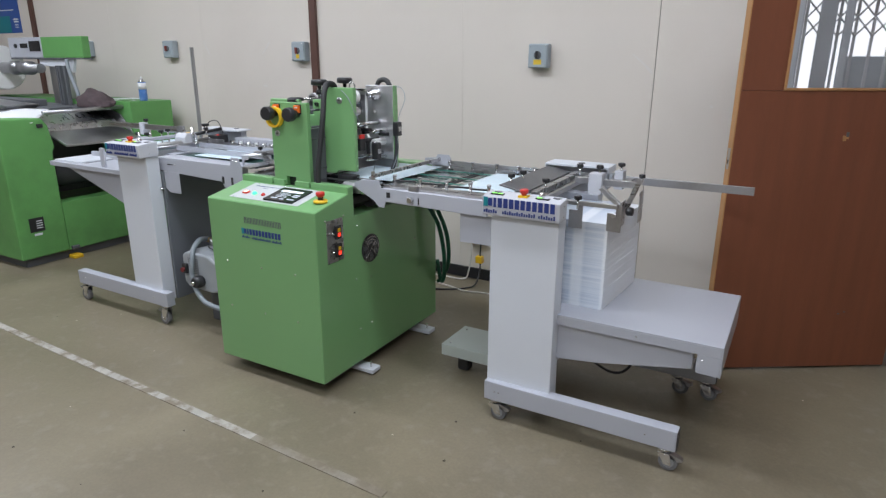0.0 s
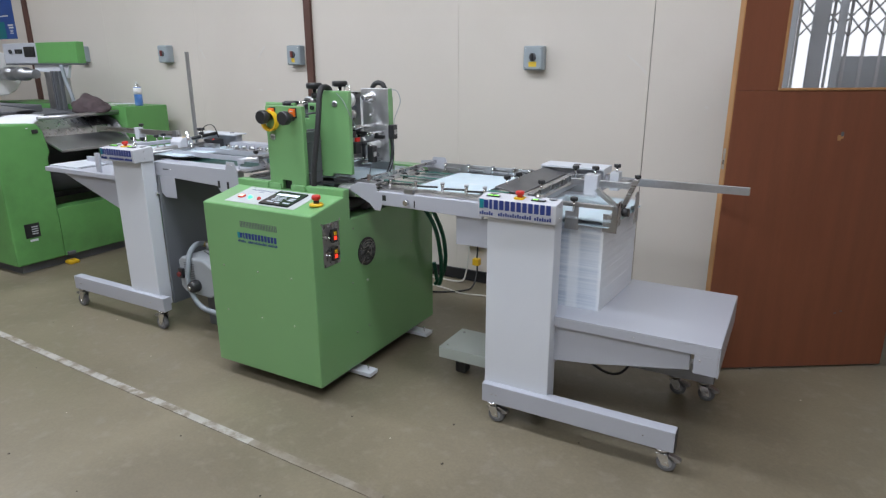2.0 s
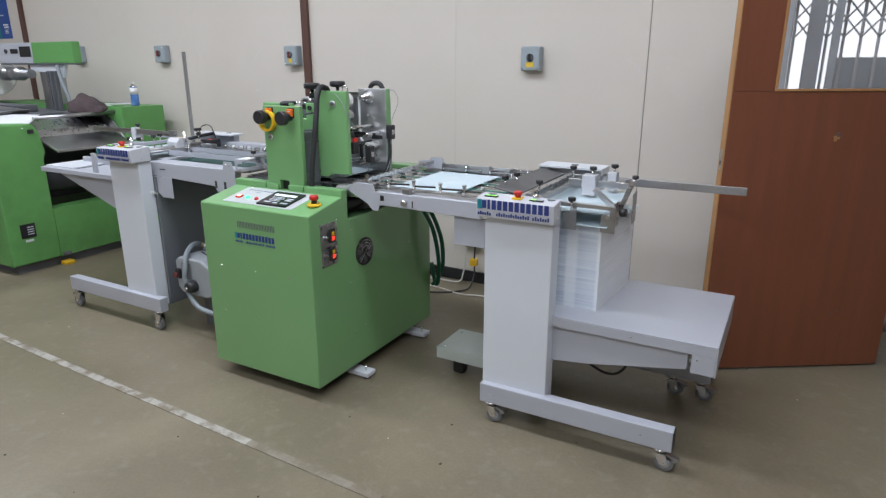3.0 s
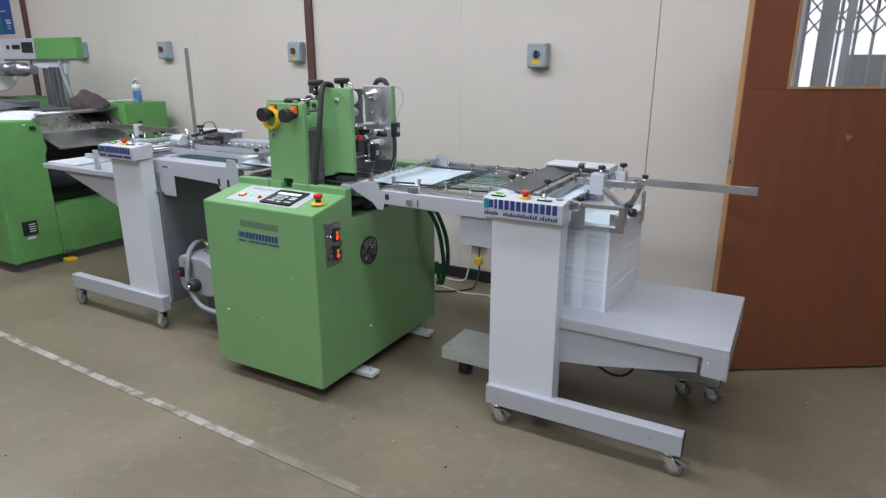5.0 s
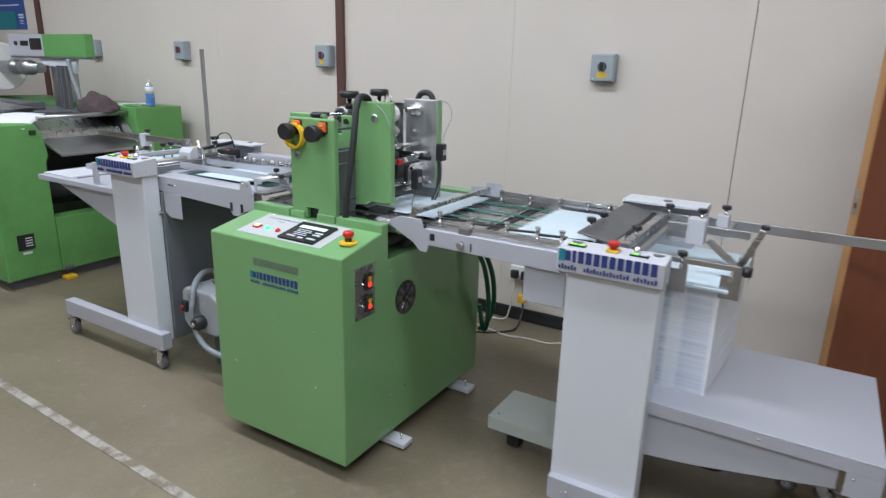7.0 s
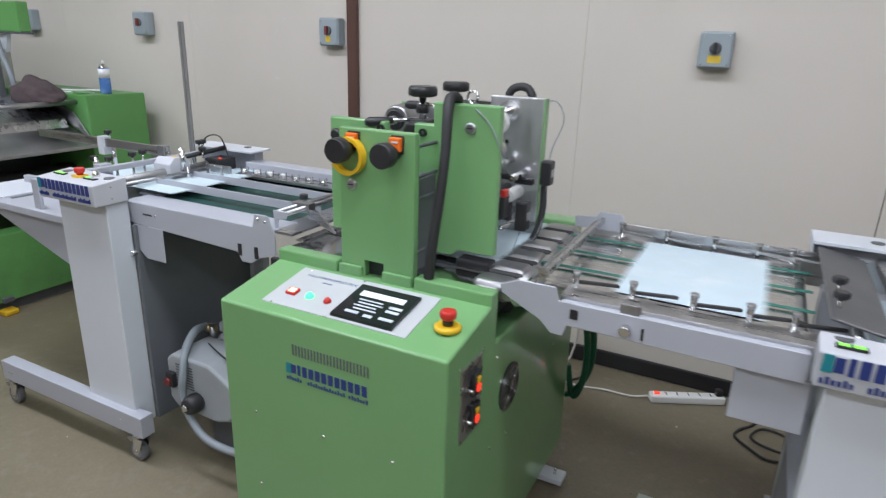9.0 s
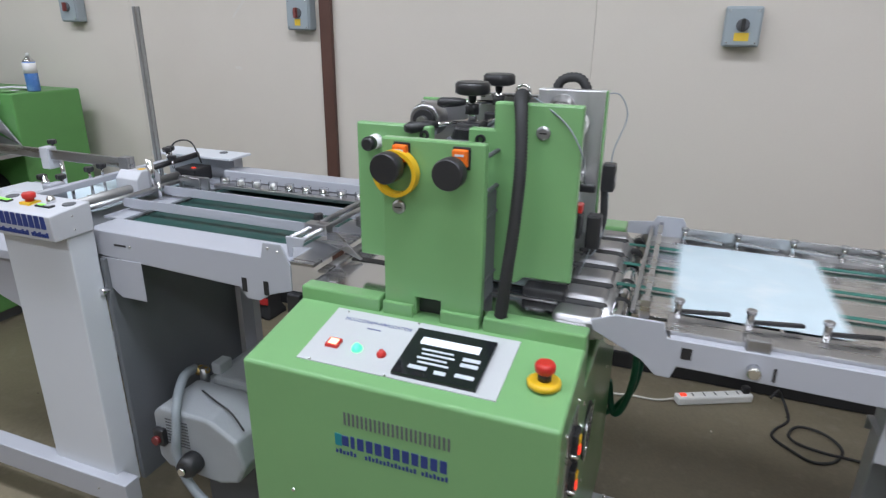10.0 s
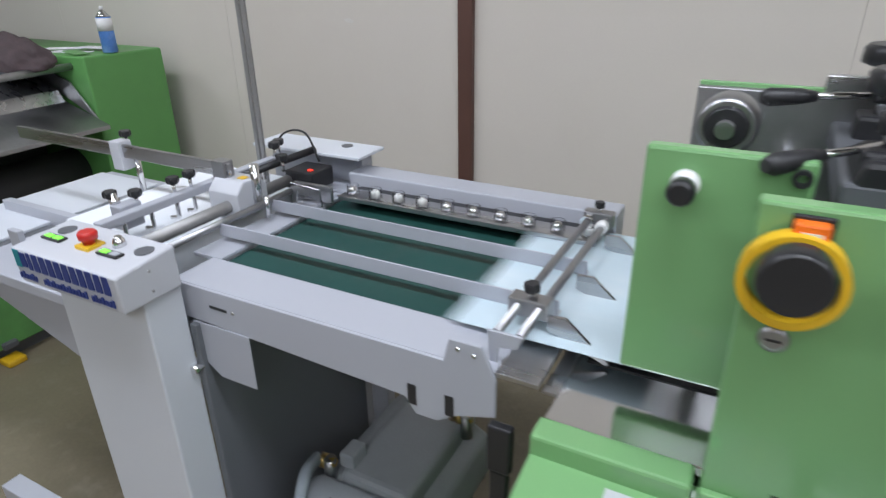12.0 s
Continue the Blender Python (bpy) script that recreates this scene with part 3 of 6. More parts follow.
for k in range(7):
    a = 2 * math.pi * k / 7
    bm = prism([(FC.y + 0.02 * math.cos(a), FC.z + 0.02 * math.sin(a)), (FC.y + 0.062 * math.cos(a + 0.1), FC.z + 0.062 * math.sin(a + 0.1)), (FC.y + 0.06 * math.cos(a + 0.6), FC.z + 0.06 * math.sin(a + 0.6)), (FC.y + 0.02 * math.cos(a + 0.7), FC.z + 0.02 * math.sin(a + 0.7))], "x", GX1 + 0.0012, GX1 + 0.003)
    part("fan_blade", bm, GREY_DARK, fan)
for r in (0.03, 0.045, 0.060):
    part("guard_ring", ring(FC + Vector((0.006, 0, 0)), FC + Vector((0.008, 0, 0)), r + 0.001, r - 0.001), CHROME, fan)
for k in range(4):
    a = math.pi / 4 + k * math.pi / 2
    e = Vector((0.008, 0.078 * math.cos(a), 0.078 * math.sin(a)))
    part("guard_wire", cyl(FC + Vector((0.008, 0, 0)), FC + e, 0.0014, seg=6), CHROME, fan)

# the head
setting(from_z=0.984, stretch=0.982)
part("front_cover", prism([(-2.09, 0.958), (-2.09, 1.368), (-1.858, 1.368), (-1.858, 0.958), (-1.952, 0.958), (-1.952, 1.003), (-2.012, 1.003), (-2.012, 0.958)], "y", 2.412, 2.438, 0.004), GREEN, ap)
part("cover_recess", box(-2.02, -1.944, 2.4385, 2.45, 0.958, 1.01), BLACK, ap, "dark recess")
part("side_plate", prism([(-2.228, 1.03), (-2.228, 1.372), (-2.035, 1.372), (-2.035, 1.30), (-1.945, 1.30), (-1.945, 1.376), (-1.886, 1.376), (-1.886, 1.437), (-1.692, 1.437), (-1.692, 1.03), (-1.80, 1.03), (-1.82, 1.012), (-1.93, 1.012), (-1.93, 0.985), (-2.06, 0.985), (-2.06, 1.03)], "y", 2.556, 2.582, 0.005), GREEN, ap)
part("head_core", box(-2.075, -1.872, 2.4445, 2.555, 0.9845, 1.24, 0.004), GREY_DARK, ap, "dark gearbox block")
for x, z in ((-1.868, 1.33), (-1.868, 1.25), (-1.868, 1.19), (-1.868, 1.04)):
    part("tie_bolt", cyl((x - 0.006, 2.4385, z), (x - 0.006, 2.5555, z), 0.005, seg=12), GREY_DARK, ap)
    part("bolt_head", cyl((x - 0.004, 2.4388, z), (x - 0.004, 2.449, z), 0.0085, seg=6), CHROME, ap)
rear = part("rear_plate", box(-2.216, -1.70, 2.918, 2.936, 0.985, 1.385, 0.003), STEEL_DULL, ap, "dull steel rear side plate")
steel = part("roll_plate", box(-1.866, -1.692, 2.888, 2.9178, 1.05, 1.437, 0.003), STEEL_SATIN, ap, "brushed steel roll plate")
part("roll_plate_edge", box(-1.6918, -1.687, 2.888, 2.920, 1.05, 1.437, 0.001), GREEN, ap)

# rollers, rolls and ribbon between the plates
for x, z, r, m, n, y0, y1 in ((-1.722, 1.392, 0.034, WHITE, "foil_roll", 2.584, 2.610), (-1.72, 1.322, 0.024, STEEL, "guide_roller", 2.584, 2.622), (-1.95, 1.035, 0.045, RUBBER, "press_roller", 2.60, 2.86), (-1.80, 1.235, 0.016, BLACK, "guide_roller", 2.60, 2.66), (-1.755, 1.145, 0.020, WHITE, "core_roll", 2.80, 2.887), (-1.78, 1.245, 0.011, CHROME, "guide_roller", 2.70, 2.887), (-1.735, 1.208, 0.011, CHROME, "guide_roller", 2.77, 2.887), (-1.79, 1.155, 0.013, BLACK, "guide_roller", 2.70, 2.887), (-1.765, 1.085, 0.011, CHROME, "guide_roller", 2.76, 2.887), (-1.81, 1.075, 0.010, CHROME, "guide_roller", 2.60, 2.887), (-1.74, 1.065, 0.008, CHROME, "guide_roller", 2.72, 2.887), (-2.14, 1.20, 0.016, CHROME, "guide_roller", 2.583, 2.917), (-2.06, 1.27, 0.012, CHROME, "guide_roller", 2.583, 2.917)):
    ro = part(n, cyl((x, y0, z), (x, y1, z), r, chamfer=0.002), m, ap)
    part("spindle", cyl((x, 2.5825, z) if y0 < 2.68 else (x, y0 - 0.012, z), (x, y1 if y0 < 2.68 else 2.8875, z), r * 0.4, seg=10), CHROME, ro)
for x, z, w, h in ((-1.775, 1.215, 0.075, 0.018), (-1.765, 1.12, 0.018, 0.085)):
    part("link_arm", box(x - w / 2, x + w / 2, 2.755, 2.768, z - h / 2, z + h / 2, 0.004), BLACK, ap, "black link arm")
part("knob_screw", turned((-1.80, 2.888, 1.30), (-1.80, 2.875, 1.30), [(0, 0.008), (1, 0.006)]), CHROME, ap)
P = Vector((-1.80, 2.888, 1.392))
pul = part("ribbon_pulley", turned(P, P - Vector((0, 0.075, 0)), [(0, 0.033), (0.18, 0.033), (0.2, 0.022), (0.6, 0.022), (0.62, 0.013), (1, 0.010)]), STEEL, ap, "steel ribbon pulley")
part("ribbon", box(-1.826, -1.8235, 2.828, 2.846, 1.185, 1.395), WHITE, ap, "white foil ribbon")
part("ribbon", prism([(-1.826, 1.185), (-1.823, 1.185), (-1.775, 1.118), (-1.779, 1.116)], "y", 2.828, 2.846), WHITE, ap)
for x, y, z, a, b, c in ((-1.845, 2.80, 1.22, 0.03, 0.05, 0.035), (-1.80, 2.79, 1.20, 0.02, 0.05, 0.02), (-1.72, 2.84, 1.19, 0.06, 0.02, 0.02), (-1.76, 2.82, 1.10, 0.02, 0.03, 0.07), (-1.86, 2.72, 1.13, 0.05, 0.06, 0.05), (-1.715, 2.61, 1.225, 0.022, 0.03, 0.03), (-1.70, 2.615, 1.16, 0.03, 0.04, 0.06)):
    part("sensor_block", box(x - a / 2, x + a / 2, y - b / 2, y + b / 2, z - c / 2, z + c / 2, 0.004), BLACK, ap, "black sensor block")
part("sensor_eye", box(-1.6995, -1.686, 2.60, 2.63, 1.19, 1.21, 0.002), RED, ap)
for x, y, z, h in ((-1.665, 2.885, 1.215, 0.075), (-1.668, 2.70, 1.12, 0.085)):
    cl = part("cable_gland", box(x - 0.017, x + 0.017, y - 0.02, y + 0.02, z - h / 2, z + h / 2, 0.005), BLACK, ap, "black connector block")
    part("gland_clip", box(x + 0.012, x + 0.019, y - 0.012, y + 0.012, z - 0.012, z + 0.012, 0.002), STEEL, cl)
# top: adjusters, levers, eye bolt
for x, y, z in ((-1.964, 2.636, 1.440), (-1.958, 2.832, 1.445)):
    k = part("adjuster_knob", turned((x, y, z), (x, y, z + 0.030), [(0, 0.030), (0.15, 0.041), (0.8, 0.041), (1, 0.036)], seg=36), BLACK, ap, "round black adjuster knob")
    part("adjuster_shaft", cyl((x, y, 1.36), (x, y, z + 0.001), 0.010), CHROME, k)
    part("adjuster_nut", turned((x, y, 1.395), (x, y, 1.42), [(0, 0.018), (1, 0.018)], seg=6), BLACK, k)
    part("adjuster_block", box(x - 0.03, x + 0.03, y - 0.03, y + 0.03, 1.325, 1.378, 0.006), BLACK, k)
part("cross_beam", box(-2.01, -1.915, 2.5825, 2.917, 1.30, 1.345, 0.006), GREY_DARK, ap, "dark cross beam")
for p, q in (((-1.96, 2.66, 1.378), (-2.078, 2.55, 1.368)), ((-1.955, 2.85, 1.402), (-2.098, 2.80, 1.397)), ((-1.94, 2.69, 1.37), (-1.84, 2.72, 1.40))):
    p, q = Vector(p), Vector(q)
    lev = part("clamp_lever", cyl(p, q, 0.0055, seg=12), CHROME, ap, "chrome clamp lever")
    part("lever_grip", turned(p.lerp(q, 0.62), p.lerp(q, 1.12), [(0, 0.008), (0.3, 0.012), (0.85, 0.014), (1, 0.008)], seg=16), BLACK, lev, "black grip")
eye = bmesh.new()
pts = [Vector((-1.885 + 0.017 * math.cos(a), 2.80, 1.435 + 0.017 * math.sin(a))) for a in [2 * math.pi * k / 24 for k in range(25)]]
tube(pts, 0.004, eye, 8)
part("eye_bolt", eye, CHROME, ap)
part("eye_bolt_shank", cyl((-1.885, 2.80, 1.34), (-1.885, 2.80, 1.42), 0.005, seg=10), CHROME, ap)
kn = part("knurled_disc", turned((-2.155, 2.865, 1.345), (-2.155, 2.80, 1.345), [(0, 0.044), (0.1, 0.047), (0.85, 0.047), (1, 0.040)], seg=40), STEEL_DULL, ap, "dark knurled disc")
part("disc_face", turned((-2.155, 2.80, 1.345), (-2.155, 2.792, 1.345), [(0, 0.034), (1, 0.030)]), BLACK, kn)
part("disc_hub", cyl((-2.155, 2.793, 1.345), (-2.155, 2.775, 1.345), 0.014), STEEL, kn)
part("disc_axle", cyl((-2.155, 2.86, 1.345), (-2.155, 2.9175, 1.345), 0.012), STEEL_DULL, kn)
part("rear_ledge", box(-2.03, -1.868, 2.90, 2.9175, 1.385, 1.418, 0.002), STEEL, ap)
part("rear_strip", box(-2.216, -1.70, 2.9365, 2.945, 0.985, 1.392, 0.002), GREEN, ap)
part("press_column", prism([(-2.005, 1.05), (-2.005, 1.33), (-1.99, 1.372), (-1.935, 1.372), (-1.922, 1.33), (-1.922, 1.05)], "y", 2.5835, 2.70, 0.008), BLACK, ap, "black press column")
part("column_badge", box(-1.958, -1.952, 2.582, 2.584, 1.29, 1.325), WHITE, ap)
for x, z in ((-2.05, 1.352), (-1.915, 1.352)):
    part("eye_hole", ring((x, 2.5565, z), (x, 2.548, z), 0.011, 0.006, seg=20), BLACK, ap)
for pts in ([(-1.93, 2.66, 1.365), (-1.90, 2.65, 1.385), (-1.865, 2.66, 1.37), (-1.85, 2.68, 1.31)], [(-1.93, 2.70, 1.36), (-1.89, 2.72, 1.38), (-1.85, 2.74, 1.35), (-1.84, 2.75, 1.28)]):
    part("air_pipe", tube(smooth_line(pts, 8), 0.005, seg=8), HOSE_GREY, ap)
# knobs with counters on the cover
for x, cx in ((-2.048, -2.042), (-1.912, -1.909)):
    cnt = part("position_counter", box(cx - 0.015, cx + 0.017, 2.394, 2.4115, 1.320, 1.356, 0.003), ORANGE, ap, "orange position counter")
    part("counter_window", box(cx - 0.008, cx + 0.011, 2.3932, 2.3945, 1.343, 1.3475), PALE, cnt)
    part("counter_base", box(cx - 0.017, cx + 0.021, 2.407, 2.4118, 1.313, 1.3605, 0.002), BLACK, cnt)
    part("hand_knob", turned((x, 2.405, 1.316), (x, 2.334, 1.316), [(0, 0.018), (0.42, 0.020), (0.5, 0.030), (0.58, 0.033), (0.92, 0.033), (1, 0.030)], seg=36), BLACK, ap, "large black hand knob")
C = Vector((-2.048, 2.394, 1.290))
solid("tape_roll", ring(C + Vector((0, -0.012, 0)), C + Vector((0, 0.012, 0)), 0.050, 0.0415), YELLOW, "yellow adhesive tape roll hung over a knob", "tape")
for x, z, y in ((-2.05, 1.216, 2.412), (-1.775, 1.375, 2.556)):
    fl = part("lock_screw", turned((x, y, z), (x, y - 0.006, z), [(0, 0.0155), (0.6, 0.0155), (1, 0.010)]), STEEL_DULL, ap)
    part("screw_slot", box(x - 0.008, x + 0.008, y - 0.0068, y - 0.0055, z - 0.0015, z + 0.0015), BLACK, fl)
part("vent_plug", turned((-2.175, 2.556, 1.328), (-2.175, 2.525, 1.328), [(0, 0.018), (0.4, 0.018), (0.45, 0.014), (1, 0.014)]), WHITE, ap)
part("plug_cap", turned((-2.175, 2.527, 1.328), (-2.175, 2.505, 1.328), [(0, 0.017), (0.8, 0.017), (1, 0.012)], seg=12), BLACK, ap)
# hoses on the head
line1 = smooth_line([(-1.814, 2.418, 0.9885), (-1.806, 2.418, 1.08), (-1.798, 2.435, 1.2), (-1.797, 2.458, 1.32), (-1.808, 2.488, 1.42), (-1.822, 2.53, 1.452), (-1.83, 2.585, 1.445), (-1.85, 2.62, 1.405)], 14)
part("ribbed_hose", tube(even(line1, 0.0036), 0.0112, seg=14, ribs=0.0034), RUBBER, ap, "black ribbed hose")
line2 = smooth_line([(-1.83, 2.94, 1.40), (-1.825, 2.945, 1.445), (-1.80, 2.945, 1.463), (-1.765, 2.945, 1.458), (-1.745, 2.945, 1.42), (-1.745, 2.95, 1.38)], 12)
part("ribbed_hose", tube(even(line2, 0.0045), 0.0115, seg=12, ribs=0.0025), RUBBER, ap, "black ribbed hose")
for pts in ([(-1.81, 2.60, 1.445), (-1.77, 2.56, 1.43), (-1.72, 2.552, 1.39), (-1.687, 2.552, 1.33), (-1.685, 2.60, 1.26)], [(-1.70, 2.90, 1.43), (-1.66, 2.92, 1.425), (-1.638, 2.92, 1.37), (-1.66, 2.90, 1.29), (-1.664, 2.89, 1.24)], [(-1.664, 2.88, 1.18), (-1.66, 2.88, 1.1), (-1.675, 2.86, 1.02), (-1.70, 2.85, 0.985)], [(-1.67, 2.70, 1.08), (-1.685, 2.70, 1.03), (-1.70, 2.71, 0.985)]):
    part("thin_cable", tube(smooth_line(pts, 8), 0.0019, seg=6), HOSE_GREY, ap)
part("cable_sleeve", tube(smooth_line([(-1.672, 2.885, 1.18), (-1.668, 2.88, 1.10), (-1.68, 2.875, 1.03), (-1.70, 2.87, 0.985)], 8), 0.010, seg=10), RUBBER, ap)
setting()
# bed end: chrome roller with black bands, steel guides
er = part("end_roller", cyl((GX1 + 0.045, 2.455, 0.968), (GX1 + 0.045, 3.125, 0.968), 0.019), CHROME, ap)
for y in (2.50, 2.62, 2.74, 2.86, 2.98, 3.08):
    part("roller_band", cyl((GX1 + 0.045, y - 0.011, 0.968), (GX1 + 0.045, y + 0.011, 0.968), 0.0203), RUBBER, er)
for y in (2.56, 2.68, 2.80, 2.92, 3.03):
    part("guide_tongue", box(GX1 - 0.25, GX1 - 0.092, y - 0.016, y + 0.016, 0.9842, 0.9865), STEEL, ap)
for y in (2.62, 2.80, 2.98):
    part("bed_belt", box(GX0 + 0.02, GX1 - 0.107, y - 0.012, y + 0.012, 0.9842, 0.9862), RUBBER, ap)
part("guard_pad", box(-1.80, -1.70, 2.545, 2.60, 0.9865, 1.010, 0.006), BLACK, ap, "black guard pad")
for a, c in ((2.462, 2.542), (2.578, 2.662), (2.698, 2.782), (2.818, 2.902), (2.938, 3.022), (3.058, 3.12)):
    part("bed_end_plate", box(-1.715, -1.606, a, c, 0.9420, 0.9965, 0.018, seg=4), STEEL_DULL, ap, "rounded steel bed end plate")
for y in (2.56, 2.68, 2.80, 2.92, 3.04):
    part("bed_strap", box(-1.73, -1.604, y - 0.010, y + 0.010, 0.9425, 0.9955, 0.016, seg=4), RUBBER, ap, "black rubber strap")


# ---- paper handling units either side ----
def control_box(unit, x0, x1, y0, y1, z0, z1):
    b = part("control_box", prism([(y0, z0), (y0 - 0.004, z1 - 0.006), (y1, z1 + 0.006), (y1, z0)], "x", x0, x1, 0.004), BOX_GREY, unit, "pale grey control box")
    print_mark(b, x0 + 0.008, x1 - 0.016, z0 + 0.012, z1 - 0.008, y0 - 0.0035)
    top = z1 + 0.001
    ym = (y0 + y1) / 2
    emergency_stop(b, ((x0 + x1) / 2, ym - 0.002, top), 0.017, True)
    for x in (x0 + 0.055, x1 - 0.085):
        rk = part("rocker_switch", box(x - 0.028, x + 0.028, ym - 0.02, ym, top - 0.002, top + 0.003, 0.001), BLACK, b)
        for d in (-0.013, 0.013):
            part("lit_key", box(x + d - 0.010, x + d + 0.010, ym - 0.016, ym - 0.004, top + 0.0025, top + 0.0045, 0.001), LED_LIME if x < (x0 + x1) / 2 or d < 0 else GREY, rk, "green lit key")
    for x in (x0 + 0.045, x1 - 0.035):
        part("plug_disc", cyl((x, ym + 0.025, top), (x, ym + 0.025, top + 0.0035), 0.018), GREY_DARK, b)
    part("key_switch", turned((x1 - 0.10, ym + 0.022, top), (x1 - 0.10, ym + 0.022, top + 0.02), [(0, 0.013), (0.5, 0.012), (1, 0.007)]), CHROME, b)
    for z in (z0 + 0.02, z1 - 0.02):
        screw(b, (x1, ym, z), "x", 0.003)
    return b


def stand(unit, cx0, cx1, y0, fx0, fx1, fz0, fz1, box_z0, box_z1, depth, face):
    """Front column with control box and foot beam on casters, and the same foot at the back."""
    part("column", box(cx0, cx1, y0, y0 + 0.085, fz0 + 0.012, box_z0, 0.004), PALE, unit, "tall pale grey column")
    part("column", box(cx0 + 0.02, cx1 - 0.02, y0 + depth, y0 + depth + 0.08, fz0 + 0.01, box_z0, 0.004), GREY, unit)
    for y in (y0 - 0.03, y0 + depth + 0.02):
        near = y < y0
        ex = fx1 + (0.065 if face > 0 and not near else 0.0)
        beam = part("foot_beam", box(fx0, ex, y, y + 0.055, fz0, fz1, 0.003), GREY, unit, "grey box-section foot beam")
        end = ex if face > 0 else fx0
        part("end_cap", box(end - 0.001 if face > 0 else end - 0.003, end + 0.003 if face > 0 else end + 0.001, y + 0.003, y + 0.052, fz0 + 0.003, fz1 - 0.003), BLACK, beam)
        for x in (fx0 + 0.05, fx0 + 0.07, fx1 - 0.12):
            screw(beam, (x, y, (fz0 + fz1) / 2), "-y", 0.004)
        for x in (fx0 + 0.045, ex - 0.045) if near or face < 0 else (fx0 + 0.045, ex - 0.175, ex - 0.045):
            caster(unit, x, y + 0.027, fz0, face)
    part("tie_beam", box((cx0 + cx1) / 2 - 0.03, (cx0 + cx1) / 2 + 0.03, y0 + 0.0855, y0 + depth - 0.0005, fz0 + 0.02, fz1 - 0.005, 0.003), GREY, unit)
    control_box(unit, cx0 - 0.028, cx1 + 0.012, y0 - (0.045 if face < 0 else 0.03), y0 + (0.08 if face < 0 else 0.05), box_z0 + 0.0005, box_z1)


# delivery side: takes the finished sheets
RZ = 1.0
dl = thing("delivery_stacker", (-0.75, 2.75, 0), "pale grey delivery stacker with belt table, lift table and casters", "paper stacker")
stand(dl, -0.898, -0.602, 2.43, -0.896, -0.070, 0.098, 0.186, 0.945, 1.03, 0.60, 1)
# belt table
setting(-0.016, 0, 0.004)
part("front_rail", prism([(-1.61, 0.998), (-1.605, 0.975), (-1.50, 0.925), (-1.47, 0.895), (-1.44, 0.895), (-1.43, 0.925), (-0.915, 0.915), (-0.915, 0.985), (-1.455, 0.985), (-1.465, 1.018), (-1.56, 1.018)], "y", 2.452, 2.458, 0.0015, seg=1), GREY, dl, "grey cut steel side rail")
part("front_rail_inner", box(-1.45, -0.915, 2.4585, 2.475, 0.92, 0.985, 0.002), GREY, dl)
part("top_strip", box(-1.46, -0.90, 2.4755, 2.556, 0.978, 0.994, 0.003), STEEL, dl, "brushed steel top strip")
part("rear_rail", box(-1.56, -0.60, 3.088, 3.094, 0.93, 1.03, 0.0015), STEEL, dl, "brushed steel rear rail")
for x in (-1.59, -1.30, -0.93):
    part("cross_roller", cyl((x, 2.4585, 0.968), (x, 3.0875, 0.968), 0.017), STEEL, dl)
part("slide_plate", box(-1.535, -1.275, 2.5565, 3.087, 0.972, 0.981, 0.001), STEEL_PLATE, dl, "polished slide plate under the belts")
part("slide_plate", box(-1.225, -0.94, 2.5565, 3.087, 0.972, 0.981, 0.001), STEEL_PLATE, dl)
part("band_roller", cyl((-1.25, 2.557, 0.962), (-1.25, 3.0875, 0.962), 0.021), RUBBER, dl)
for y in (2.70, 2.85, 3.01):
    part("belt", box(-1.585, -0.90, y - 0.0075, y + 0.0075, 0.986, 0.9895, 0.001), BELT_THIN, dl, "thin green transport belt")
cb = part("hold_down_bar", box(-1.512, -1.500, 2.47, 3.085, 1.026, 1.044, 0.002), STEEL, dl, "steel bar across the belts")
part("hold_down_bar", box(-1.535, -1.525, 2.47, 3.085, 1.02, 1.03, 0.002), STEEL_DULL, dl)
part("bar_bracket", box(-1.516, -1.496, 2.462, 2.4695, 0.99, 1.058, 0.002), STEEL, dl)
part("bar_bracket", prism([(-1.60, 1.0), (-1.60, 1.035), (-1.53, 1.042), (-1.52, 1.06), (-1.45, 1.06), (-1.44, 1.045), (-1.44, 1.0)], "y", 3.081, 3.0875, 0.001, seg=1), GREY, dl)
for x in (-1.44, -1.30, -1.16, -1.04, -0.95):
    for y, s in ((2.545, 1), (3.075, -1)):
        post = part("guide_post", cyl((x, y, 0.99), (x, y, 1.028), 0.0075, chamfer=0.0015), CHROME, dl)
        part("post_cap", cyl((x, y, 1.028), (x, y, 1.036), 0.010, seg=14), STEEL_DULL, post)
        part("guide_leaf", prism([(x - 0.005, y + s * 0.006), (x + 0.10, y + s * 0.028), (x + 0.105, y + s * 0.018), (x, y - s * 0.005)], "z", 1.004, 1.012, 0.002), BLACK if s > 0 else STEEL_DULL, post, "guide leaf")
clampk = part("rail_clamp", box(-1.31, -1.265, 2.458, 2.482, 0.965, 1.01, 0.003), STEEL_DULL, dl)
part("clamp_screw", cyl((-1.29, 2.452, 0.95), (-1.29, 2.43, 0.95), 0.013, chamfer=0.002), CHROME, dl)
part("slot_hole", box(-1.425, -1.405, 2.4508, 2.4525, 0.945, 0.97), BLACK, dl)
part("slot_hole", box(-1.255, -1.249, 2.4508, 2.4525, 0.93, 0.96), BLACK, dl)
part("hanging_panel", box(-1.05, -0.90, 2.47, 2.48, 0.785, 0.914, 0.002), GREY, dl, "grey panel under the belt table")
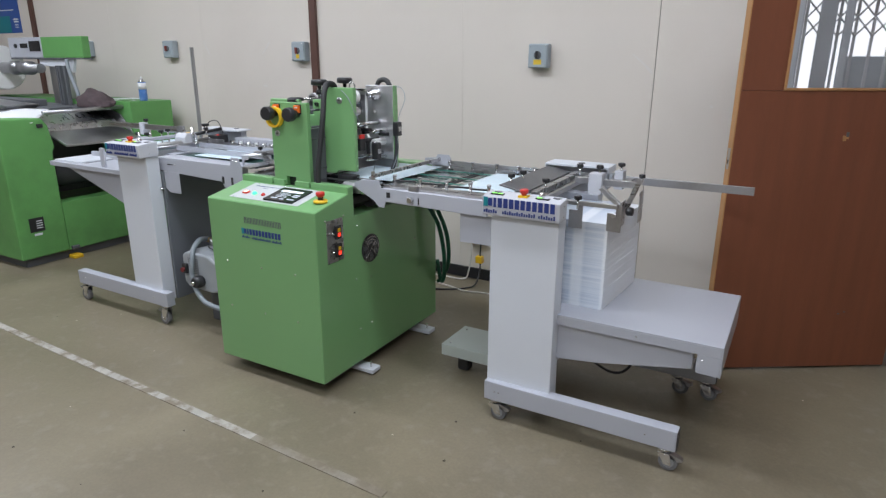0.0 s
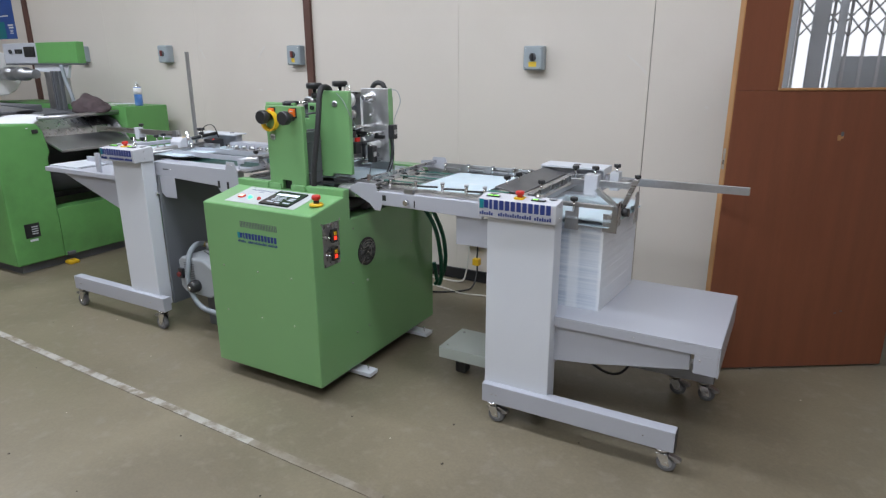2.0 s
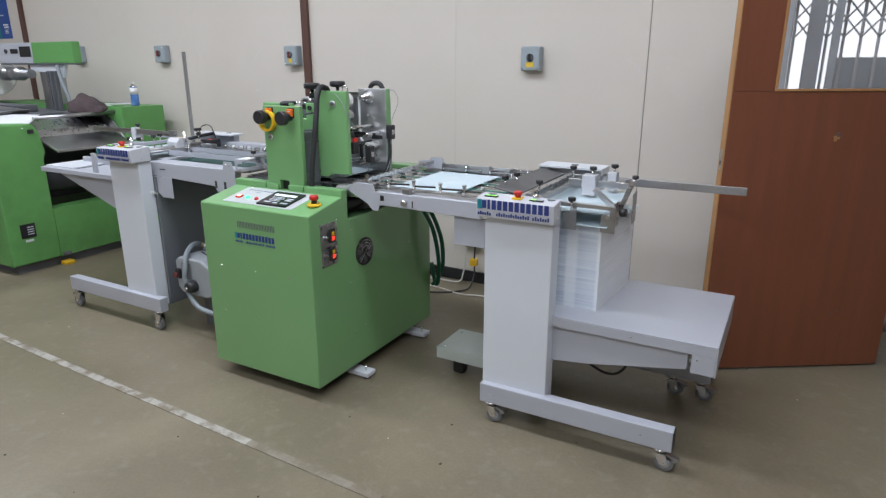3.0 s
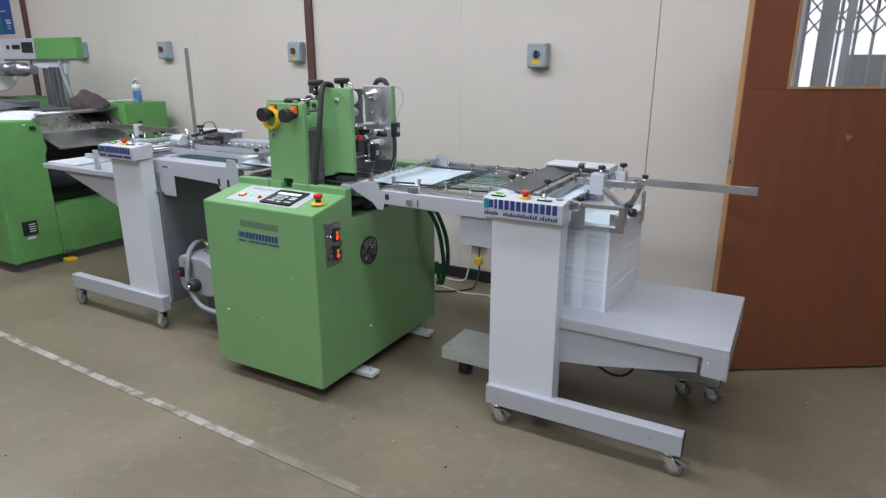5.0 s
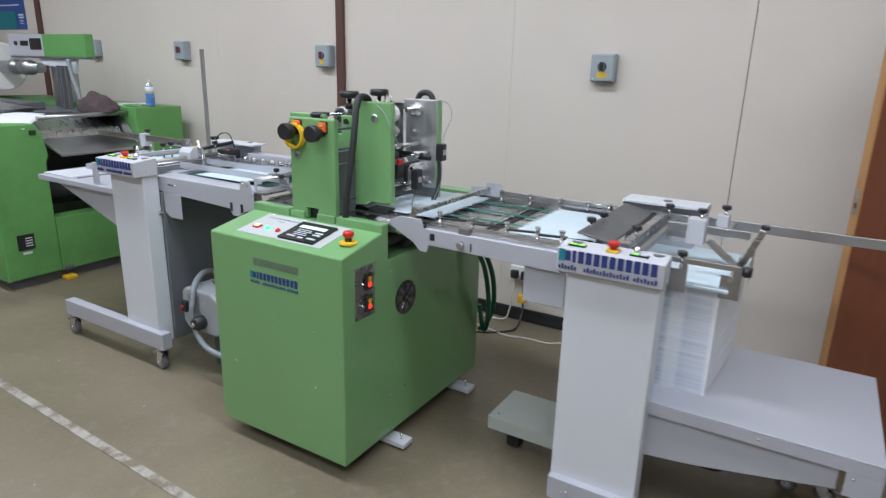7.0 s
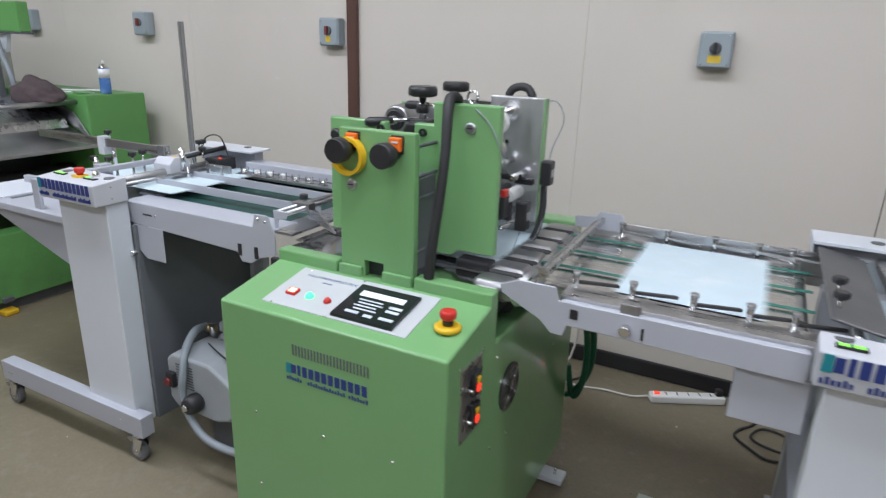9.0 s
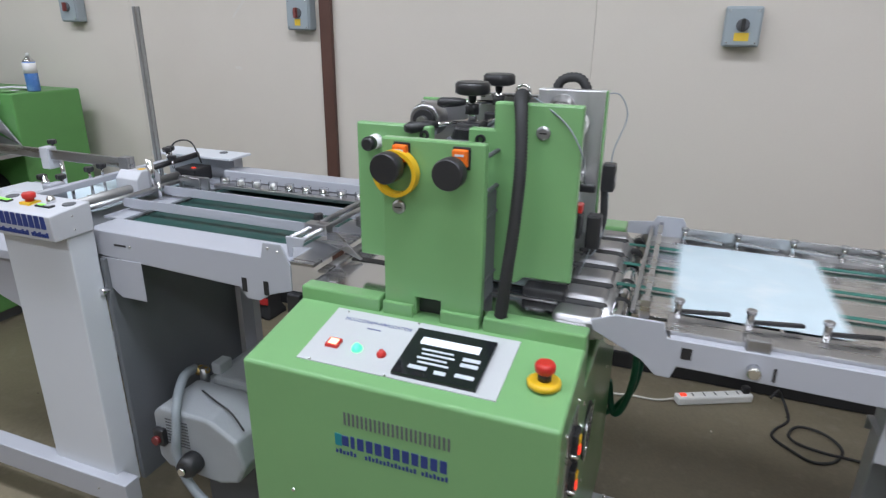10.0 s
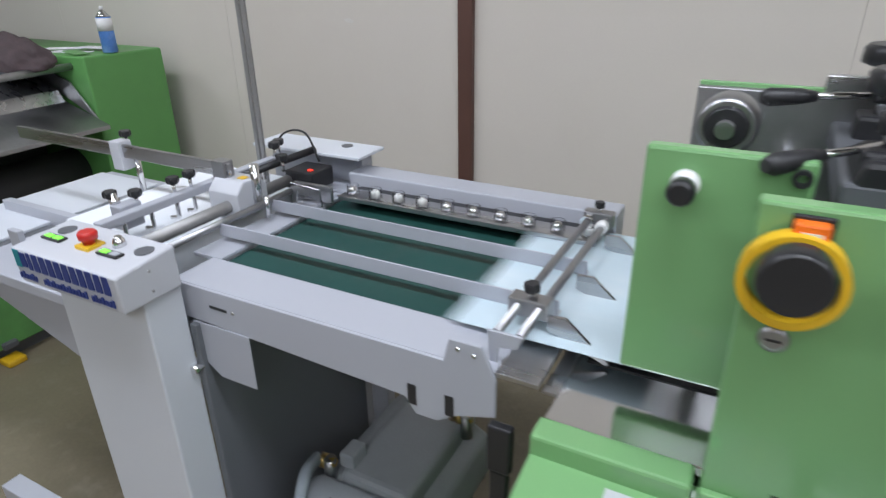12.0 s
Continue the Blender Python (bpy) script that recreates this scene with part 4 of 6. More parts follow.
# throat over the pile
part("rear_box", box(-0.895, -0.60, 3.14, 3.23, 0.945, 1.0515, 0.003), GREY, dl, "grey rear box")
part("rear_lid", prism([(-0.905, 1.02), (-0.905, 1.062), (-0.585, 1.062), (-0.585, 1.03), (-0.589, 1.03), (-0.589, 1.052), (-0.901, 1.052), (-0.901, 1.02)], "y", 3.10, 3.24, 0.001, seg=1), PALE, dl, "thin pale lid")
part("plug_disc", cyl((-0.74, 3.17, 1.062), (-0.74, 3.17, 1.0645), 0.018), GREY_DARK, dl)
part("throat_plate", prism([(-0.892, 1.043), (-0.888, 1.049), (-0.772, 1.027), (-0.772, 1.021)], "y", 2.52, 3.10, 0.0015, seg=1), THROAT, dl, "dark steel throat plate")
part("throat_roller", cyl((-0.83, 2.52, 1.006), (-0.83, 3.1, 1.0), 0.011), STEEL, dl)
part("cross_profile", box(-0.745, -0.715, 2.52, 3.1, 1.01, 1.035, 0.003), STEEL, dl, "aluminium cross profile")
part("cross_profile", box(-0.69, -0.672, 2.52, 3.1, 1.0, 1.02, 0.002), STEEL_DULL, dl)
for x, y, z in ((-0.87, 2.60, 1.068), (-0.72, 2.62, 1.058), (-0.865, 2.72, 1.065), (-0.70, 3.02, 1.066), (-0.56, 2.86, 1.095), (-0.50, 3.0, 1.09), (-0.56, 2.57, 1.01)):
    star_knob(dl, (x, y, z), 0.015, 0.016, 0.04)
part("slide_block", box(-0.60, -0.54, 2.83, 2.89, 0.985, 1.075, 0.003), BOX_GREY, dl, "pale grey slide block")
part("slide_block", box(-0.525, -0.485, 2.98, 3.035, 0.985, 1.07, 0.003), BOX_GREY, dl)
part("slide_bar", box(-0.67, -0.40, 2.86, 2.875, 1.02, 1.05, 0.002), STEEL, dl)
part("slide_bar", box(-0.665, -0.40, 2.575, 2.59, 0.985, 1.003, 0.002), STEEL, dl)
part("rest_arm", prism([(-0.42, 0.945), (-0.40, 0.945), (-0.345, 1.085), (-0.365, 1.09)], "y", 2.74, 2.765, 0.003), STEEL, dl, "steel stop arm")
part("rest_arm", prism([(-0.52, 1.03), (-0.505, 1.045), (-0.405, 0.965), (-0.42, 0.95)], "y", 2.71, 2.735, 0.003), STEEL, dl)
star_knob(dl, (-0.352, 2.75, 1.09), 0.012, 0.014, 0.01)
part("stop_axle", cyl((-0.415, 2.58, 0.955), (-0.415, 2.83, 0.955), 0.008), STEEL, dl)
part("axle_knob", turned((-0.395, 2.70, 0.955), (-0.365, 2.70, 0.955), [(0, 0.012), (0.3, 0.019), (1, 0.016)]), BLACK, dl)
for x, y in ((-0.60, 2.585), (-0.445, 2.60)):
    g = part("side_jogger", prism([(x, 0.886), (x + 0.058, 0.886), (x + 0.058, 0.995), (x + 0.035, 0.995), (x + 0.035, 0.962), (x, 0.962)], "y", y, y + 0.004, 0.001, seg=1), STEEL_DULL, dl, "steel side jogger plate")
part("side_jogger", box(-0.41, -0.406, 2.66, 2.74, 0.89, 0.995, 0.001), STEEL, dl)
part("side_jogger", box(-0.388, -0.384, 2.90, 2.97, 0.86, 1.0, 0.001), STEEL, dl)
part("long_stop_bar", box(-0.60, 0.046, 3.20, 3.212, 0.975, 1.012, 0.002), STEEL_DULL, dl, "long flat steel bar")
part("bar_carrier", box(-0.62, -0.585, 3.18, 3.23, 0.965, 1.02, 0.003), PALE, dl)
part("bar_carrier", box(-0.52, -0.48, 3.0405, 3.1995, 0.985, 1.005, 0.002), STEEL_DULL, dl)
# lift table
setting(-0.025, 0, 0.003)
TZ = 0.535
part("lift_table", prism([(-0.87, TZ), (0.068, TZ), (0.070, TZ - 0.004), (0.070, TZ - 0.125), (0.064, TZ - 0.125), (0.064, TZ - 0.006), (-0.87, TZ - 0.006)], "y", 2.475, 3.105, 0.0012, seg=1), GREY, dl, "grey sheet steel lift table")
part("table_flange", box(-0.87, 0.0635, 2.475, 2.481, TZ - 0.045, TZ - 0.0065, 0.001), GREY, dl)
part("table_flange", box(-0.02, 0.0635, 2.475, 2.480, TZ - 0.122, TZ - 0.0455, 0.001), GREY, dl)
part("table_flange", box(-0.87, 0.0635, 3.099, 3.105, TZ - 0.045, TZ - 0.0065, 0.001), GREY, dl)
for y in (2.492, 3.02):
    part("lift_arm", prism([(-0.60, 0.487), (-0.60, 0.325), (-0.42, 0.345), (-0.035, 0.415), (-0.035, 0.484)], "y", y, y + 0.03, 0.003), GREY, dl, "tapered grey lift arm")
part("lift_carriage", box(-0.70, -0.595, 2.54, 3.03, 0.34, 0.487, 0.004), GREY, dl)
for y in (2.70,):
    screw(dl, (0.07, y, 0.45), "x", 0.004)
screw(dl, (-0.25, 2.475, 0.51), "-y", 0.004)
screw(dl, (0.0, 2.475, 0.47), "-y", 0.004)
tray = part("base_tray", box(-1.245, -0.885, 2.665, 2.925, 0.105, 0.165, 0.004), mat("greenish_grey_paint", (0.42, 0.46, 0.43), 0.5, var=0.08, dirt=(0.3, 0.31, 0.28), dirt_amount=0.4), dl, "greenish grey motor tray")
part("tray_foot", box(-1.19, -1.13, 2.74, 2.80, 0.0, 0.1045, 0.01), BLACK, dl)
for x, y in ((-1.21, 2.88), (-1.21, 2.70)):
    screw(dl, (x, y, 0.165), "z", 0.006)
part("trailing_cable", tube(smooth_line([(-0.60, 2.74, 0.36), (-0.53, 2.74, 0.26), (-0.47, 2.75, 0.215), (-0.40, 2.75, 0.19), (-0.34, 2.75, 0.21), (-0.31, 2.77, 0.28), (-0.32, 2.80, 0.49)], 8), 0.006, seg=8), RUBBER, dl)

setting(-0.024, 0, 0.003)
# the pile of finished sheets, course by course
pile = thing("paper_stack", (-0.585, 2.86, TZ), "tall stack of pale blue and white printed sheets", "paper stack")
zc = TZ + 0.0005
PILE_TOP = 0.912
n = 0
while zc < PILE_TOP - 0.001:
    h = min(0.006 + 0.022 * random.random(), PILE_TOP - zc)
    dx, dy = random.uniform(-0.0008, 0.0008), random.uniform(-0.0008, 0.0008)
    lean = 0.045
    poly = [(-0.775 + dx, 2.612 + dy), (-0.432 + dx, 2.612 + dy), (-0.400 + dx, 3.055 + dy), (-0.741 + dx, 3.055 + dy)]
    part("sheet_course", prism(poly, "z", zc, zc + h - 0.0003), PAPER_PRINT_EDGE, pile)
    zc += h
    n += 1

setting()
# feed side: holds the blank sheets
LZ = 1.012
fd = thing("sheet_feeder", (-3.2, 2.75, 0), "pale grey suction sheet feeder with belt table on casters", "paper feeder")
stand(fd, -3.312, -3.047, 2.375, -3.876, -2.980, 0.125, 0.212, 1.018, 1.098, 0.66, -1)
setting(0.004, 0, -0.003)
part("front_rail", prism([(-3.078, LZ), (-3.078, 0.935), (-2.56, 0.915), (-2.54, 0.885), (-2.50, 0.885), (-2.46, 0.91), (-2.395, 0.93), (-2.395, 1.0), (-2.42, 1.055), (-2.475, 1.055), (-2.485, LZ)], "y", 2.475, 2.481, 0.0015, seg=1), GREY, fd, "grey cut steel side rail")
for x in (-2.545, -2.475):
    part("slot_hole", box(x - 0.008, x + 0.008, 2.4738, 2.4755, 0.905, 0.945), BLACK, fd)
part("slot_hole", box(-3.0, -2.955, 2.4738, 2.4755, 0.972, 0.978), BLACK, fd)
for x, z in ((-2.46, 1.04), (-2.432, 1.035), (-2.94, 0.975)):
    screw(fd, (x, 2.475, z), "-y", 0.0045)
part("table_plate", box(-3.10, -2.40, 2.4815, 2.588, LZ - 0.008, LZ, 0.001), GREY, fd, "flat grey table plate")
part("table_plate", box(-3.16, -3.078, 2.5885, 3.05, LZ - 0.008, LZ, 0.001), GREY, fd)
part("belt_bed", box(-3.076, -2.41, 2.589, 3.04, LZ - 0.03, LZ - 0.012, 0.001), BELT, fd, "wide dark green transport belt")
part("table_plate", box(-2.43, -2.33, 2.4815, 3.05, LZ - 0.009, LZ - 0.001, 0.001), STEEL, fd)
for y in (2.66, 2.83):
    part("hold_bar", box(-3.15, -2.36, y, y + 0.004, LZ + 0.012, LZ + 0.042, 0.001), GREY, fd, "upright grey hold-down strip")
    part("hold_bar_foot", box(-3.15, -2.36, y + 0.0045, y + 0.02, LZ + 0.012, LZ + 0.015, 0.001), STEEL, fd)
part("rear_angle", box(-3.08, -2.36, 3.06, 3.14, LZ - 0.06, LZ + 0.054, 0.004), GREY, fd, "grey rear rail")
part("ball_strip", box(-3.05, -2.38, 2.965, 3.03, LZ + 0.012, LZ + 0.024, 0.002), STEEL, fd, "steel ball holder strip")
part("ball_strip_slot", box(-3.04, -2.39, 3.032, 3.0595, LZ - 0.012, LZ + 0.02), BLACK, fd)
for i in range(10):
    x = -3.02 + i * 0.0685
    cup = part("ball_cup", ring((x, 2.993, LZ + 0.024), (x, 2.993, LZ + 0.048), 0.0165, 0.0145), GLASS, fd, "clear ball cup")
    bb = bmesh.new()
    bmesh.ops.create_uvsphere(bb, u_segments=16, v_segments=10, radius=0.0125)
    bmesh.ops.translate(bb, verts=bb.verts, vec=(x, 2.993, LZ + 0.033))
    for f in bb.faces:
        f.smooth = True
    part("ball", bb, WHITE if i in (1, 2, 3, 9) else CHROME, cup, "white ball" if i in (1, 2, 3, 9) else "steel ball")
for x in (-2.412, -2.375):
    part("cross_rod", cyl((x, 2.512, 1.062), (x, 3.06, 1.062), 0.0075), STEEL_DULL, fd, "dull steel cross rod")
part("rod_block", box(-2.43, -2.36, 2.60, 2.635, 1.045, 1.076, 0.003), STEEL_DULL, fd)
part("rod_foot", prism([(-2.42, 1.011), (-2.425, 1.068), (-2.365, 1.068), (-2.375, 1.045), (-2.405, 1.04), (-2.408, 1.011)], "y", 2.506, 2.511, 0.001, seg=1), GREY, fd)
star_knob(fd, (-2.395, 2.62, 1.085), 0.013, 0.016, 0.012)
part("rod_block", box(-2.428, -2.362, 3.028, 3.056, 1.042, 1.078, 0.004), STEEL_DULL, fd)
part("rod_collar", cyl((-2.412, 3.0, 1.062), (-2.412, 3.026, 1.062), 0.0135), CHROME, fd)
part("rod_cap", cyl((-2.375, 2.975, 1.062), (-2.375, 3.0, 1.062), 0.014, chamfer=0.002), WHITE, fd, "white plastic cap")
star_knob(fd, (-2.395, 3.04, 1.086), 0.010, 0.014, 0.012)
for y in (2.60, 2.76, 2.96):
    part("paper_finger", prism([(-2.36, 1.058), (-2.33, 1.06), (-2.255, 0.996), (-2.26, 0.992), (-2.36, 1.03)], "y", y, y + 0.007, 0.001), STEEL, fd, "pointed steel guide finger")
part("bridge_plate", box(-2.33, -2.305, 2.50, 3.06, 0.984, 0.99, 0.001), STEEL, fd)
part("coupling", box(-2.40, -2.36, 2.455, 2.4745, 0.84, 0.93, 0.004), BLACK, fd, "black coupling block")
part("coupling_leg", box(-2.395, -2.365, 2.457, 2.4735, 0.62, 0.8395, 0.003), BLACK, fd)
flap = part("hanging_flap", prism([(-3.055, 0.932), (-2.905, 0.932), (-2.905, 0.81), (-3.0, 0.81), (-3.04, 0.84)], "y", 2.472, 2.4745, 0.0005, seg=1), GREY, fd, "grey hanging cover plate")
part("flap_pivot", cyl((-3.045, 2.468, 0.83), (-3.045, 2.44, 0.83), 0.011, chamfer=0.002), CHROME, fd)
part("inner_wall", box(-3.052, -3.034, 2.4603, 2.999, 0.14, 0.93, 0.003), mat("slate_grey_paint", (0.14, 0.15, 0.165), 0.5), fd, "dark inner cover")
# feeder head
part("rear_leg", box(-3.015, -2.958, 3.0, 3.04, 0.215, 0.93, 0.003), GREY, fd, "grey sheet steel rear leg")
part("feed_roller", cyl((-3.20, 2.47, 1.058), (-3.20, 3.02, 1.058), 0.0145), POST_GREY, fd, "dull steel feed roller")
part("feed_roller", cyl((-3.15, 2.47, 1.052), (-3.15, 3.02, 1.052), 0.0075), STEEL_DULL, fd)
part("carrier_post", cyl((-3.135, 2.80, 1.02), (-3.135, 2.80, 1.075), 0.006), CHROME, fd)
part("tilt_bracket", prism([(-3.15, 1.02), (-3.15, 1.075), (-3.06, 1.068), (-3.055, 1.02), (-3.07, 1.02), (-3.075, 1.05), (-3.13, 1.055), (-3.135, 1.02)], "y", 2.905, 2.911, 0.001, seg=1), STEEL, fd, "bent steel bracket")
hs = part("roller_housing", prism([(2.74, 1.03), (2.74, 1.09), (2.765, 1.115), (2.82, 1.115), (2.84, 1.09), (2.84, 1.03)], "x", -3.26, -3.165, 0.004), BOX_GREY, fd, "pale housing on the roller")
part("housing_mark", box(-3.20, -3.18, 2.78, 2.80, 1.1155, 1.117), YELLOW, hs)
part("sucker_rail", box(-3.30, -3.275, 2.47, 3.03, 1.08, 1.10, 0.003), GREY, fd, "grey sucker rail")
for i, y in enumerate((2.53, 2.60, 2.67, 2.72, 2.90, 2.96)):
    part("sucker_pipe", tube(smooth_line([(-3.288, y, 1.082), (-3.288, y, 1.055), (-3.29, y, 1.042), (-3.315, y, 1.036)], 6), 0.005, seg=8), CHROME, fd)
for x, y, z in ((-3.36, 2.56, 1.115), (-3.33, 2.60, 1.11), (-3.30, 2.68, 1.12), (-3.29, 2.72, 1.125), (-3.62, 2.81, 1.165), (-3.24, 2.96, 1.14), (-3.258, 2.996, 1.137), (-3.19, 2.93, 1.12)):
    star_knob(fd, (x, y, z), 0.014, 0.016, 0.03)
part("long_gauge_bar", prism([(-4.086, 2.800), (-4.086, 2.788), (-3.22, 2.775), (-3.22, 2.787)], "z", 1.115, 1.150, 0.002), STEEL, fd, "long flat steel gauge bar")
part("bar_clamp", box(-3.645, -3.605, 2.772, 2.812, 1.08, 1.158, 0.003), BOX_GREY, fd)
part("bar_clamp_post", cyl((-3.58, 2.80, 1.02), (-3.58, 2.80, 1.116), 0.008), CHROME, fd)
part("upright_peg", cyl((-3.16, 2.80, 1.05), (-3.16, 2.80, 1.15), 0.011), CHROME, fd)
part("rear_box", box(-3.39, -3.07, 3.11, 3.16, 0.99, 1.1045, 0.003), GREY, fd, "grey rear box")
part("rear_lid", box(-3.40, -3.035, 3.045, 3.17, 1.105, 1.114, 0.002), PALE, fd, "thin pale lid")
part("plug_disc", cyl((-3.13, 3.13, 1.114), (-3.13, 3.13, 1.1165), 0.016), GREY_DARK, fd)
part("sensor_head", box(-3.21, -3.12, 2.955, 3.045, 1.035, 1.085, 0.004), BLACK, fd, "black double-sheet sensor")
part("sensor_led", box(-3.15, -3.138, 2.975, 2.985, 1.0845, 1.0875), LED_RED, fd)
part("black_tube", cyl((-3.30, 2.80, 1.075), (-3.18, 3.05, 1.12), 0.010), BLACK, fd)
part("pale_hook", box(-3.17, -3.05, 2.94, 2.95, 1.02, 1.065, 0.002), STEEL, fd)
for x in (-3.325, -3.307):
    part("upright_rod", box(x - 0.0058, x + 0.0058, 2.984, 2.992, 1.02, 1.632, 0.0015), POST_GREY, fd, "tall flat grey steel post")
part("thin_cable", tube(smooth_line([(-3.29, 3.0, 1.09), (-3.26, 3.02, 1.16), (-3.20, 3.04, 1.165), (-3.16, 3.04, 1.09)], 8), 0.003, seg=6), RUBBER, fd)
setting()
# feed table
FZ = 0.905
part("feed_table", box(-4.16, -3.32, 2.44, 3.10, FZ - 0.03, FZ, 0.003), GREY, fd, "grey feed table")
for y in (2.47, 3.03):
    part("feed_arm", prism([(-4.02, FZ - 0.0305), (-3.315, FZ - 0.0305), (-3.315, FZ - 0.26), (-3.42, FZ - 0.23)], "y", y, y + 0.03, 0.003), GREY, fd, "tapered grey arm")
part("feed_carriage", box(-3.40, -3.318, 2.5005, 3.0295, FZ - 0.25, FZ - 0.0305, 0.003), GREY, fd)
part("side_lay", box(-3.62, -3.58, 2.46, 2.475, FZ, FZ + 0.12, 0.002), GREY, fd)
part("side_lay", box(-3.868, -3.60, 2.69, 2.716, FZ + 0.0003, FZ + 0.0084, 0.001), GREY, fd)
part("side_lay", box(-4.09, -3.60, 2.69, 2.716, FZ + 0.0085, FZ + 0.040, 0.003), GREY, fd, "long grey side lay bar")
part("end_plate", box(-4.155, -3.87, 2.475, 3.06, FZ + 0.0003, FZ + 0.0085, 0.0015), PALE, fd, "pale raised end plate")
# Dark strip on the table: the end plate's shaded gap put into colour.
part("plate_gap_strip", box(-3.868, -3.84, 2.50, 3.04, FZ + 0.0001, FZ + 0.0012), GREY_DARK, fd, "dark strip standing in for the gap at the end plate")
part("sucker_block", box(-3.345, -3.31, 2.545, 2.60, 1.045, 1.10, 0.003), GREY, fd, "grey sucker carrier block")
part("sucker_nut", turned((-3.345, 2.56, 1.1005), (-3.345, 2.56, 1.125), [(0, 0.012), (0.4, 0.012), (0.42, 0.008), (1, 0.006)], seg=12), CHROME, fd)
part("second_gauge_bar", box(-3.53, -3.26, 2.822, 2.836, 1.098, 1.122, 0.002), GREY, fd, "short grey gauge bar")
part("clamp_cap", box(-3.262, -3.222, 2.768, 2.80, 1.098, 1.152, 0.002), STEEL_DULL, fd)
feed_pile = thing("blank_paper_pile", (-3.40, 2.815, FZ), "low pile of pale blue sheets on the feed table", "paper stack")
zc = FZ + 0.0005
while zc < 1.018:
    h = min(0.008 + 0.018 * random.random(), 1.0185 - zc)
    dx = random.uniform(-0.0015, 0.0015)
    part("sheet_course", box(-3.57 + dx, -3.225 + dx, 2.57, 3.06, zc, zc + h - 0.0003), PAPER_EDGE, feed_pile)
    zc += h

# ---- sheets on their way ----
SHEET_L, SHEET_Y0, SHEET_Y1 = 0.345, 2.572, 3.058
T_STEP, SLOW, FAST, TURN_S, LAND_S = 0.539, 1.25, 2.6, -0.80, 0.32
sheets = []
for k in range(25):
    bm = box(0, SHEET_L, -(SHEET_Y1 - SHEET_Y0) / 2, (SHEET_Y1 - SHEET_Y0) / 2, 0, 0.0004)
    me = bpy.data.meshes.new("sheet")
    bm.to_mesh(me)
    bm.free()
    me.materials.append(PAPER)
    ob = tagged(new("paper_sheet", me), "pale blue printed sheet carried along the belts", "paper sheet", "sheets passing through the machine")
    sheets.append(ob)


def sheet_pose(s, k):
    """Where sheet k is, s seconds from the moment its tail is at x = -1.165."""
    yc = (SHEET_Y0 + SHEET_Y1) / 2
    s_out = -1.165 + SLOW * LAND_S
    x = -1.165 + SLOW * s if s > TURN_S else -1.165 + SLOW * TURN_S + FAST * (s - TURN_S)
    x = max(-3.57, min(x, s_out))
    rest = 1.0195 + 0.0005 * (24 - k)
    done = PILE_TOP + 0.0006 * (k + 1)
    if x <= -3.569:
        return pose(-3.57, yc, rest)
    if s >= LAND_S + 0.09:
        return pose(s_out, yc + 0.025, done, 0, 0, -3)
    track = [(-3.57, rest), (-3.30, 1.034), (-3.0, 1.020), (-2.45, 1.020), (-2.30, 1.004), (-1.7, 1.000), (-1.55, 0.995), (-1.10, 0.995), (-0.95, 1.0), (-0.80, 0.985), (s_out, 0.965)]
    z = float(np.interp(x, [p[0] for p in track], [p[1] for p in track]))
    if s >= LAND_S:
        return pose(s_out, yc + 0.015, (z + done) / 2, 0, 0, -1.5)
    return pose(x, yc, z)


def motions():
    leave = TURN_S - (3.57 - 1.165 + SLOW * TURN_S) / FAST
    for k, ob in enumerate(sheets):
        mid = k * T_STEP
        times = {0.0, 12.0}
        s = leave
        while s < 0.5:
            times.add(mid + s)
            s += 0.0667
        times |= {mid + LAND_S, mid + LAND_S + 0.1, mid + TURN_S, mid + leave - 0.01}
        seen, rows = set(), []
        for t in sorted(times):
            t = round(t * FPS) / FPS
            if 0 <= t <= 12.0 and frame(t) not in seen:
                seen.add(frame(t))
                rows.append((t, sheet_pose(t - mid, k)))
        walk(ob, rows)


# ---- door and the room behind ----
hx, hy, ang = 0.726, 3.900, math.degrees(math.atan2(3.912 - 3.387, 0.772 + 0.056))
LEAF = 0.978
door = thing("door_1", (hx, hy, 0), "reddish brown wooden door with a glazed top, standing ajar", "door", kind="structure")
door.rotation_euler = (0, 0, radians(ang))
LEAF_T = 0.044


def door_part(name, x0, x1, z0, z1, y0, y1, material, label="", bev=0.002):
    """In the leaf's own frame: x runs from the free edge (-LEAF) to the hinge (0)."""
    bm = box(x0, x1, y0, y1, z0, z1, bev)
    me = bpy.data.meshes.new(name)
    bm.to_mesh(me)
    bm.free()
    me.materials.append(material)
    ob = new(name, me)
    ob.parent = door
    return tagged(ob, label)


WX0, WX1, WZ0, WZ1 = -LEAF + 0.205, -0.20, 1.426, 1.92
door_part("leaf_bottom", -LEAF + 0.006, 0, 0.012, WZ0, 0, LEAF_T, DOOR_WOOD)
door_part("leaf_top", -LEAF + 0.006, 0, WZ1, 2.04, 0, LEAF_T, DOOR_WOOD)
door_part("stile", -LEAF + 0.006, WX0, WZ0 + 0.0005, WZ1 - 0.0005, 0, LEAF_T, DOOR_WOOD)
door_part("stile", WX1, 0, WZ0 + 0.0005, WZ1 - 0.0005, 0, LEAF_T, DOOR_WOOD)
door_part("edge_lipping", -LEAF, -LEAF + 0.0058, 0.012, 2.04, 0.001, LEAF_T - 0.001, LIP_WOOD, "pale bare wood edge", 0.001)
